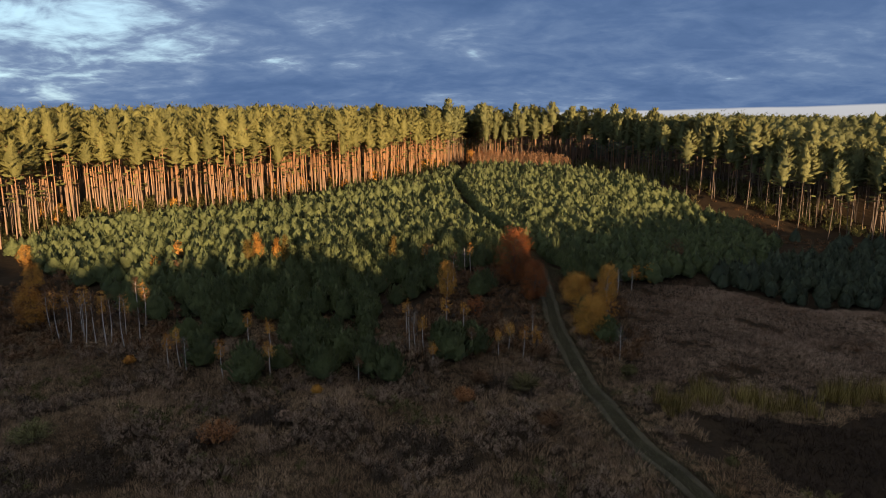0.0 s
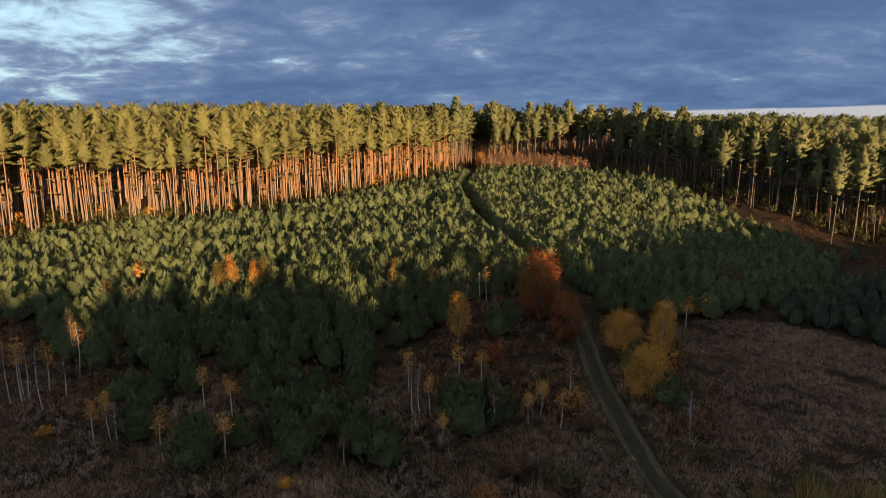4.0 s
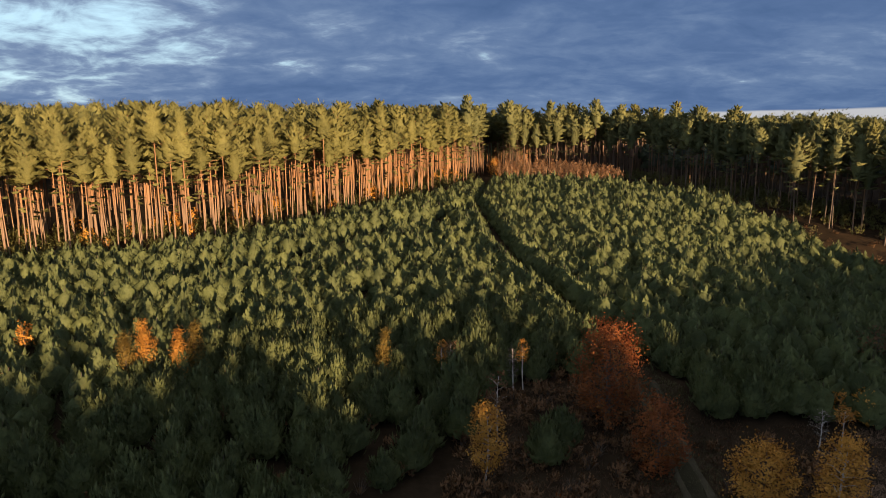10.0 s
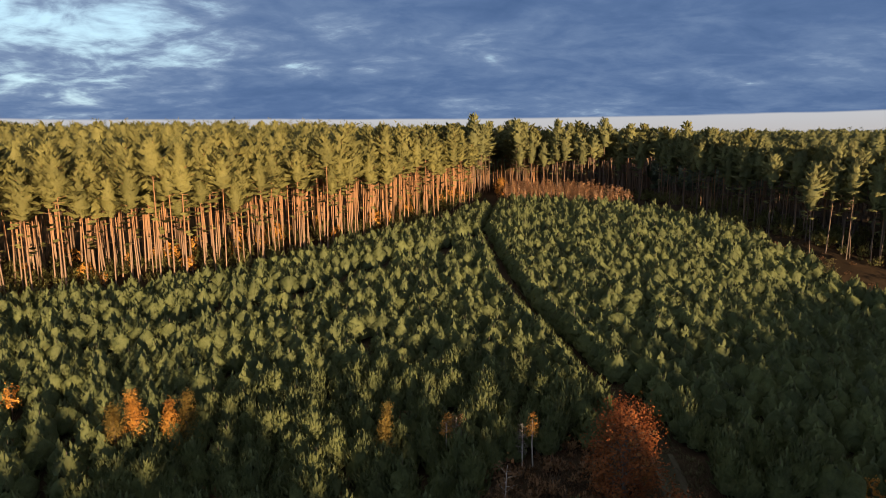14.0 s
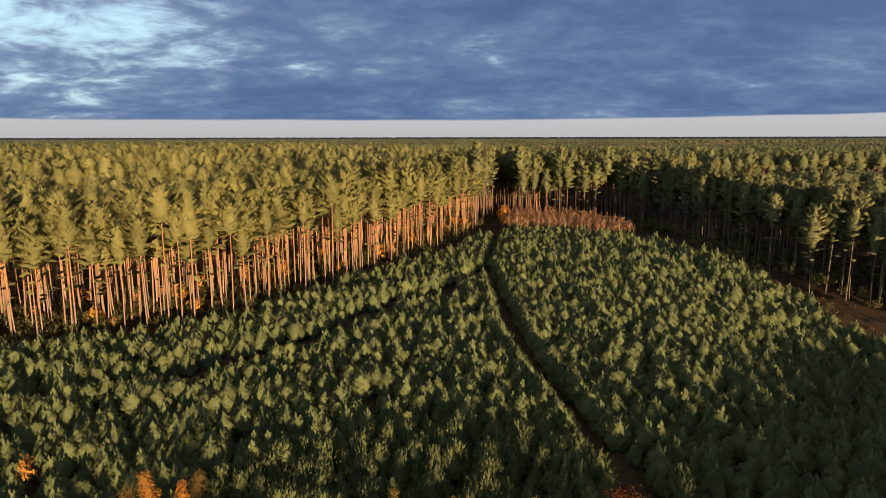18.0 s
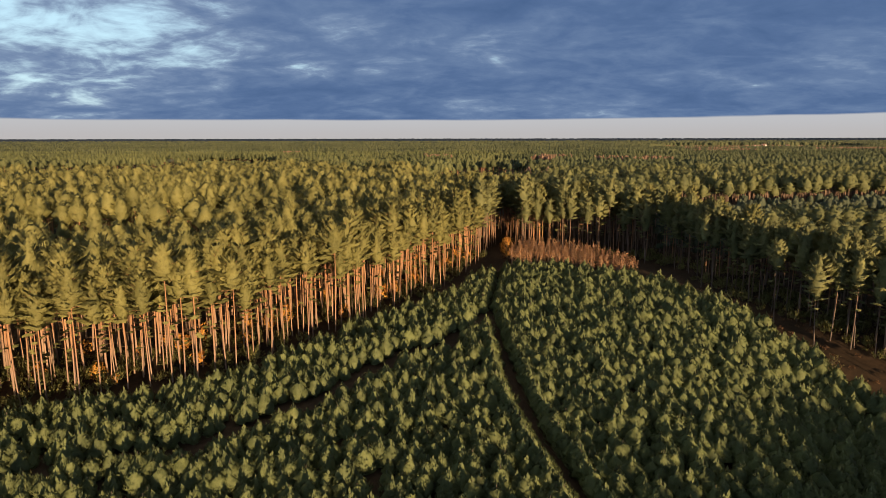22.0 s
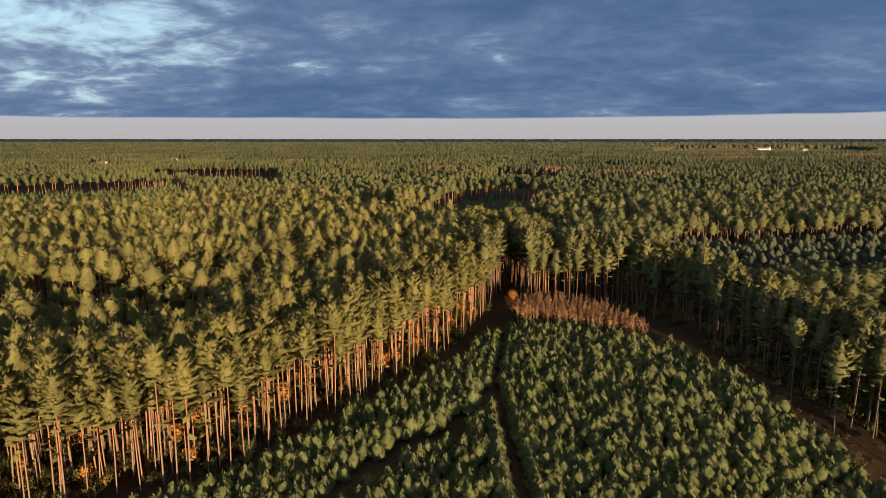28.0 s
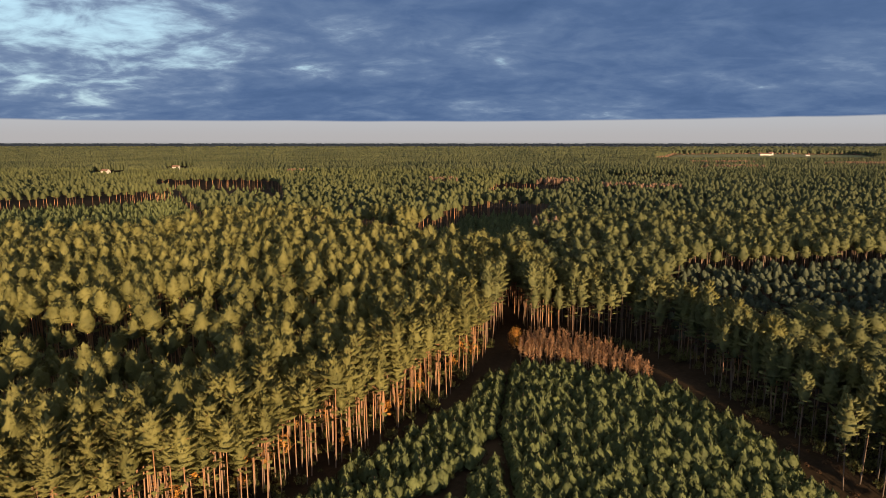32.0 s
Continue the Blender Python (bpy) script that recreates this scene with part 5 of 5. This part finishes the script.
stuff("undergrowth", spread_over([u[1] for u in ug], on_land(qx, qy), rng.uniform(0.5, 1.5, len(qx)), rng.uniform(0, 6.3, len(qx))), BROWN_LEAF, "withered red-brown bramble and bracken", "undergrowth")
ok = rng.uniform(0, 1, len(qx)) < 0.5
stuff("undergrowth_twigs", spread_over([u[0] for u in ug], on_land(qx[ok], qy[ok]), rng.uniform(0.6, 1.5, ok.sum()), rng.uniform(0, 6.3, ok.sum())), TWIG, "bare grey twigs of the undergrowth", "undergrowth")
beech = [leafy(840 + k, 3.6, 1.6, 0.05, 420, 0.36, 0.8, 12, 0.05) for k in range(3)]
proto = [tree_thing("beech_sapling", a, b, GREY_BARK, ORANGE_LEAF, "orange-leaved beech sapling among the pine stems", "beech", "beech saplings") for a, b in beech]
qx, qy = jittered(-115, 16, 120, 262, 8.0)
dl = away(qx, qy, EDGE_LEFT)
ok = in_forest(qx, qy) & (dl > 3) & (dl < 22) & (rng.uniform(0, 1, len(qx)) < 0.75)
qx, qy = qx[ok], qy[ok]
for j in range(len(qx)):
    m = Matrix.LocRotScale((qx[j], qy[j], float(land(qx[j], qy[j]))), Euler((0, 0, j)), None)
    ob = proto[j] if j < 3 else copy_thing(proto[j % 3], m)
    f = 0.6 + 0.7 * ((j * 0.618) % 1)
    ob.matrix_basis = m @ Matrix.Diagonal((f, f, f, 1))
bush = [shrub(850 + k, 2.0, 1.2, 20, 9, 0.3) for k in range(3)]
qx, qy = jittered(-120, 110, 115, 262, 2.9)
ok = in_forest(qx, qy) & (np.minimum(away(qx, qy, EDGE_LEFT), away(qx, qy, EDGE_RIGHT)) < 20) & (rng.uniform(0, 1, len(qx)) < 0.8)
qx, qy = qx[ok], qy[ok]
stuff("forest_bushes", spread_over([u[1] for u in bush], on_land(qx, qy), rng.uniform(0.5, 1.9, len(qx)), rng.uniform(0, 6.3, len(qx))), NEEDLE, "green bilberry and juniper bushes under the pines", "undergrowth")

# ---- the track ----
def ribbon(line, across, lift, step=1.5):
    pts = np.array(line, float)
    d = np.r_[0, np.cumsum(np.hypot(*np.diff(pts, axis=0).T))]
    s = np.arange(0, d[-1], step)
    cx, cy = np.interp(s, d, pts[:, 0]), np.interp(s, d, pts[:, 1])
    for _ in range(3):
        cx[1:-1], cy[1:-1] = (cx[:-2] + cx[1:-1] * 2 + cx[2:]) / 4, (cy[:-2] + cy[1:-1] * 2 + cy[2:]) / 4
    tx, ty = np.gradient(cx), np.gradient(cy)
    nrm = np.hypot(tx, ty)
    nx, ny = ty / nrm, -tx / nrm
    v, k = [], len(across)
    for a, h in zip(across, lift):
        wob = a + 0.08 * np.sin(s * 0.9 + a * 3)
        x, y = cx + nx * wob, cy + ny * wob
        v.append(np.stack([x, y, land(x, y) + h], 1))
    v = np.stack(v, 1).reshape(-1, 3)
    i = (np.arange(len(s) - 1)[:, None] * k + np.arange(k - 1)).ravel()
    return v, np.stack([i, i + 1, i + 1 + k, i + k], 1), (cx, cy, nx, ny)


v, q, _ = ribbon(TRACK[12:], (-1.6, -0.9, 0.0, 0.9, 1.6), (-0.1, 0.03, 0.08, 0.03, -0.1))
tagged(new("forest_track", mesh_of("forest_track", v, q, GROUND, True)), "dark shaded track through the plantation", "track", kind="structure")
v, q, (cx, cy, nx, ny) = ribbon(TRACK[:13], (-1.45, -1.1, -0.4, 0.0, 0.4, 1.1, 1.45), (-0.1, 0.04, 0.09, 0.12, 0.09, 0.04, -0.1))
track = tagged(new("track", mesh_of("track", v, q, TURF, True)), "grassy forest track with two worn wheel ruts", "track", kind="structure")
for a in (-0.85, 0.85):
    v, q, _ = ribbon(TRACK[:13], (a - 0.28, a - 0.16, a + 0.16, a + 0.28), (0.075, 0.10, 0.10, 0.075))
    part("wheel_rut", mesh_of("wheel_rut", v, q, SAND, True), track, "pale worn wheel rut")

# ---- grass, sedge, reed ----
def grow(name, templates, x0, x1, y0, y1, step, where, mat, label, lo=0.7, hi=1.3, tall=1.0):
    qx, qy = jittered(x0, x1, y0, y1, step, 0.5)
    ok = where(qx, qy) & (np.abs(qx) < 0.74 * (qy + 2) + 6)
    qx, qy = qx[ok], qy[ok]
    f = rng.uniform(lo, hi, len(qx))
    return stuff(name, spread_over(templates, on_land(qx, qy), np.stack([f, f * tall], 1), rng.uniform(0, 6.3, len(qx))), mat, label, "grass")


def mottle(x, y, k=1.0):
    """Smooth, uneven patches, about half of them above nought."""
    return np.sin(x * 0.21 * k + 2.1 * np.sin(y * 0.13 * k)) + np.sin(y * 0.29 * k + 1.7 * np.sin(x * 0.17 * k + 1)) + 0.6 * np.sin((x + y) * 0.55 * k) + 0.5 * np.sin((x - y) * 0.93 * k + 2)


gt = [grass_tuft(900 + k, 0.58, 24, 0.42, 0.036, 1.2) for k in range(5)]
MEADOW = [(24, 70), (60, 68), (100, 66), (100, 94), (72, 92), (58, 96), (47, 102), (38, 103), (31, 99), (29, 88), (26, 80)]
FEN = [(27.5, 60.5), (30, 53), (34, 45), (38, 36), (70, 36), (70, 62), (52, 61), (40, 60)]
FEN = [(x + 1.2 * math.sin(2.3 * k), y + 0.8 * math.sin(1.7 * k + 1)) for k, (x, y) in enumerate((p[0] + (q[0] - p[0]) * f / 4, p[1] + (q[1] - p[1]) * f / 4) for p, q in zip(FEN, FEN[1:] + FEN[:1]) for f in range(4))]
def open_ground(x, y):
    return ~inside(x, y, MEADOW) & ~inside(x, y, FEN) & ~(inside(x, y, PLANTED) & (y > 92)) & (away(x, y, TRACK) > 1.6)


def thicket(x, y):
    return (mottle(x + 31, y + 7, 1.1) + 0.3 * np.sin(x * 0.9) * np.sin(y * 1.1) > 1.25) & (y < 71)


grow("dark_thicket", [joined([shrub(985 + k, 1.1, 0.6, 12, 8, 0.17)[1], grass_tuft(990 + k, 0.7, 10, 0.4, 0.05)]) for k in range(3)], -50, 24, 40, 72, 0.95, lambda x, y: open_ground(x, y) & thicket(x, y), THICKET, "dark brown thicket of withered weeds beside the track", 0.6, 1.4)
grow("fen_tufts", [grass_tuft(995 + k, 0.55, 16, 0.35, 0.045, 0.9) for k in range(3)], 24, 72, 38, 62, 1.9, lambda x, y: inside(x, y, FEN) & (mottle(x, y, 2.2) > 0.2) & (away(x, y, TRACK) > 2.6), HEATHER, "brown sedge tufts scattered over the dark fen", 0.5, 1.3)
grow("dry_grass", gt, -70, 60, 42, 90, 0.60, lambda x, y: open_ground(x, y) & ~thicket(x, y) & (mottle(x, y, 1.8) > -1.1), DRY_GRASS, "matted brown dry grass", 0.6, 1.4)
bx, by = jittered(-75, 85, -40, 43, 1.7)
ok = away(bx, by, TRACK) > 1.8
bx, by = bx[ok], by[ok]
stuff("back_meadow", spread_over(gt, on_land(bx, by), np.stack([rng.uniform(1.6, 2.6, len(bx)), rng.uniform(0.8, 1.3, len(bx))], 1), rng.uniform(0, 6.3, len(bx))), DRY_GRASS, "matted brown grass of the open meadow", "grass")
grow("bracken", [grass_tuft(980 + k, 0.5, 18, 0.45, 0.05, 1.4) for k in range(4)], -64, 46, 86, 114, 0.75, lambda x, y: open_ground(x, y) & (mottle(x, y, 1.5) > -1.4), BRACKEN, "dark red-brown withered bracken", 0.6, 1.4)
grow("tall_grass", [grass_tuft(940 + k, 0.95, 26, 0.45, 0.034) for k in range(4)], -70, 60, 42, 84, 1.1, lambda x, y: open_ground(x, y) & (mottle(x + 9, y, 1.6) > 0.6), PALE_GRASS, "pale tall tussocks of bent grass", 0.6, 1.3)
grow("dark_weeds", [joined([shrub(950 + k, 0.8, 0.55, 10, 8, 0.2)[1], grass_tuft(955 + k, 0.6, 6, 0.4, 0.06)]) for k in range(3)], -70, 24, 42, 82, 0.95, lambda x, y: open_ground(x, y) & (mottle(x, y, 1.8) < -0.6), HEATHER, "dark withered heather and weeds", 0.7, 1.5)
grow("green_weeds", [shrub(960 + k, 0.8, 0.6, 10, 8, 0.2)[1] for k in range(3)], -60, 40, 42, 84, 1.3, lambda x, y: open_ground(x, y) & (mottle(x, y + 20, 1.3) > 1.5), OLIVE_LEAF, "low olive-green weeds", 0.6, 1.4)
grow("meadow_grass", [grass_tuft(910 + k, 0.50, 24, 0.42, 0.034, 1.3) for k in range(4)], 22, 102, 64, 104, 0.56, lambda x, y: inside(x, y, MEADOW) & (mottle(x * 1.6, y * 2.4) > -1.6), PALE_GRASS, "pale withered tussock grass of the meadow", 0.5, 1.5)
grow("meadow_sedge", [grass_tuft(970 + k, 0.5, 20, 0.4, 0.036) for k in range(3)], 22, 102, 64, 104, 0.8, lambda x, y: inside(x, y, MEADOW) & (mottle(x * 1.6, y * 2.4) < -0.8), BROWN_LEAF, "dark red-brown sedge in the meadow's furrows", 0.6, 1.3)
grow("fen_herbs", gt, 20, 72, 38, 64, 0.6, lambda x, y: inside(x, y, FEN) & (away(x, y, TRACK) > 2.4), DARK_HERB, "dark withered fen herbs", 0.6, 1.4)
grow("reed_bed", [grass_tuft(920 + k, 2.2, 22, 0.5, 0.06, 0.35) for k in range(4)], 22, 62, 59, 70, 0.7, lambda x, y: (np.abs(y - 64.4 - 1.3 * np.sin(x * 0.45) + 0.03 * (x - 30)) < 1.5 + 0.9 * np.sin(x * 1.3)) & (np.sin(x * 0.7 + 1) + 0.5 * np.sin(x * 2.1) > -0.35), REED, "clumps of yellowed reed at the fen", 0.55, 1.25)
grow("track_verge", [grass_tuft(930 + k, 0.34, 12, 0.28, 0.045, 1.1) for k in range(4)], 8, 44, 4, 250, 0.42, lambda x, y: (lambda d: ((d < 0.55) | (d > 1.05) | (rng.uniform(0, 1, len(d)) < 0.30)) & (d < 2.9 + 1.2 * np.sin(y * 0.8) * np.sin(x * 1.3)) & (y < 125))(away(x, y, TRACK)), RUT_GRASS, "short green-brown grass of the track", 0.6, 1.4)

# ---- far houses and fields ----
def box(x0, x1, y0, y1, z0, z1):
    v = np.array([(x, y, z) for z in (z0, z1) for y in (y0, y1) for x in (x0, x1)], float)
    return v, np.array([(0, 2, 3, 1), (4, 5, 7, 6), (0, 1, 5, 4), (2, 6, 7, 3), (0, 4, 6, 2), (1, 3, 7, 5)])


def gable(x0, x1, y0, y1, z0, z1):
    m = (y0 + y1) / 2
    v = np.array([(x0, y0, z0), (x1, y0, z0), (x1, y1, z0), (x0, y1, z0), (x0, m, z1), (x1, m, z1)], float)
    return v, np.array([(0, 1, 5, 4), (2, 3, 4, 5), (3, 2, 1, 0), (0, 4, 4, 3), (1, 2, 5, 5)])[:3]


def house(x, y, w, d, h, rise, turn, label, lift=0.0):
    ob = new("house")
    wall = part("wall", mesh_of("house_wall", *box(-w / 2, w / 2, -d / 2, d / 2, 0, h), PLASTER), ob)
    for s in (-1, 1):
        e = s * w / 2
        gv_ = np.array([(e - 0.1 * s, -d / 2, h), (e - 0.1 * s, d / 2, h), (e - 0.1 * s, 0, h + rise)], float)
        part("gable", mesh_of("house_gable", gv_, np.array([(0, 1, 2)]), PLASTER), ob)
    part("roof", mesh_of("house_roof", *gable(-w / 2 - 0.6, w / 2 + 0.6, -d / 2 - 0.6, d / 2 + 0.6, h + 0.02, h + rise + 0.2), ROOF), ob)
    n_ = max(2, int(w / 5))
    for k in range(n_):
        cx_ = -w / 2 + (k + 0.5) * w / n_
        part("window", mesh_of("house_window", *box(cx_ - 0.7, cx_ + 0.7, -d / 2 - 0.05, -d / 2 + 0.05, 1.0, 2.4), PANE), ob)
    tagged(ob, label, "house")
    ob.matrix_basis = pose(x, y, float(land(x, y)) + lift, 0, 0, turn)
    return ob


for k, (x, y, w, d, h) in enumerate(((1287, 2720, 46, 14, 7), (1318, 2740, 16, 12, 11), (1500, 2900, 18, 10, 5), (1420, 2650, 16, 10, 5))):
    house(x, y, w, d, h, 4.0, 12 * (k % 3) - 8, "long white farm building among far fields" if k < 2 else "small far house with a brown roof")
for k, (x, y, w, d, h) in enumerate(((-668, 1285, 14, 10, 6), (-612, 1470, 14, 10, 6), (-572, 1488, 11, 9, 5))):
    house(x, y, w, d, h, 4.0, 10 * k - 15, "white house in a forest clearing")
for poly, label in zip(FIELDS, ("far green-brown fields between the woods", "small pale clearing before a house", "narrow pale clearing before two houses")):
    step = 60.0 if poly[0][1] > 1500 else 12.0
    xs, ys = np.arange(min(p[0] for p in poly), max(p[0] for p in poly), step), np.arange(min(p[1] for p in poly), max(p[1] for p in poly), step)
    X, Y = np.meshgrid(xs, ys)
    fv = np.stack([X, Y, land(X, Y) + 0.8], 2).reshape(-1, 3)
    i0 = (np.arange(len(ys) - 1)[:, None] * len(xs) + np.arange(len(xs) - 1)).ravel()
    i0 = i0[inside(fv[i0, 0] + step / 2, fv[i0, 1] + step / 2, poly)]
    tagged(new("field", mesh_of("field", fv, np.stack([i0, i0 + 1, i0 + 1 + len(xs), i0 + len(xs)], 1), FIELD, True)), label, "field", kind="structure")

# hedgerow at the back of the far field
line = FIELDS[0][3:] + FIELDS[0][:1]
hx, hy = [], []
for (x0, y0), (x1, y1) in zip(line, line[1:]):
    m = int(math.hypot(x1 - x0, y1 - y0) / 7)
    f = np.linspace(0, 1, m)
    hx.append(x0 + (x1 - x0) * f)
    hy.append(y0 + (y1 - y0) * f)
hx, hy = np.concatenate(hx) + rng.uniform(-5, 5, sum(map(len, hx))), np.concatenate(hy) + rng.uniform(-25, 0, sum(map(len, hy)))
hsz = np.stack([rng.uniform(2.0, 3.2, len(hx)), rng.uniform(0.8, 1.1, len(hx))], 1)
stuff("hedgerow", spread_over([t[1] for t in fp], on_land(hx, hy, 11.5), hsz, rng.uniform(0, 6.3, len(hx))), COPSE, "reddish-brown hedgerow behind the far fields", "hedge")

# bare grey trees that stand in the shaded hollow behind the right-hand wood
bare = [leafy(980 + k, 9.0, 1.7, 0.30, 260, 0.35, 0.8, 22, 0.10, 3) for k in range(3)]
proto = [tree_thing("bare_tree", a, b, GREY_BARK, TWIG, "leafless grey alder in the shaded hollow", "alder", "alders of the hollow") for a, b in bare]
spots = [(70 + 7.5 * k + 3 * math.sin(k * 2.3), 247 - 0.9 * k + 5 * math.sin(k * 1.7)) for k in range(12)]
for j, (x, y) in enumerate(spots):
    m = Matrix.LocRotScale((x, y, float(land(x, y))), Euler((0, 0, j)), None)
    ob = proto[j] if j < 3 else copy_thing(proto[j % 3], m)
    f = 0.85 + 0.35 * ((j * 0.618) % 1)
    ob.matrix_basis = m @ Matrix.Diagonal((f, f, f, 1))
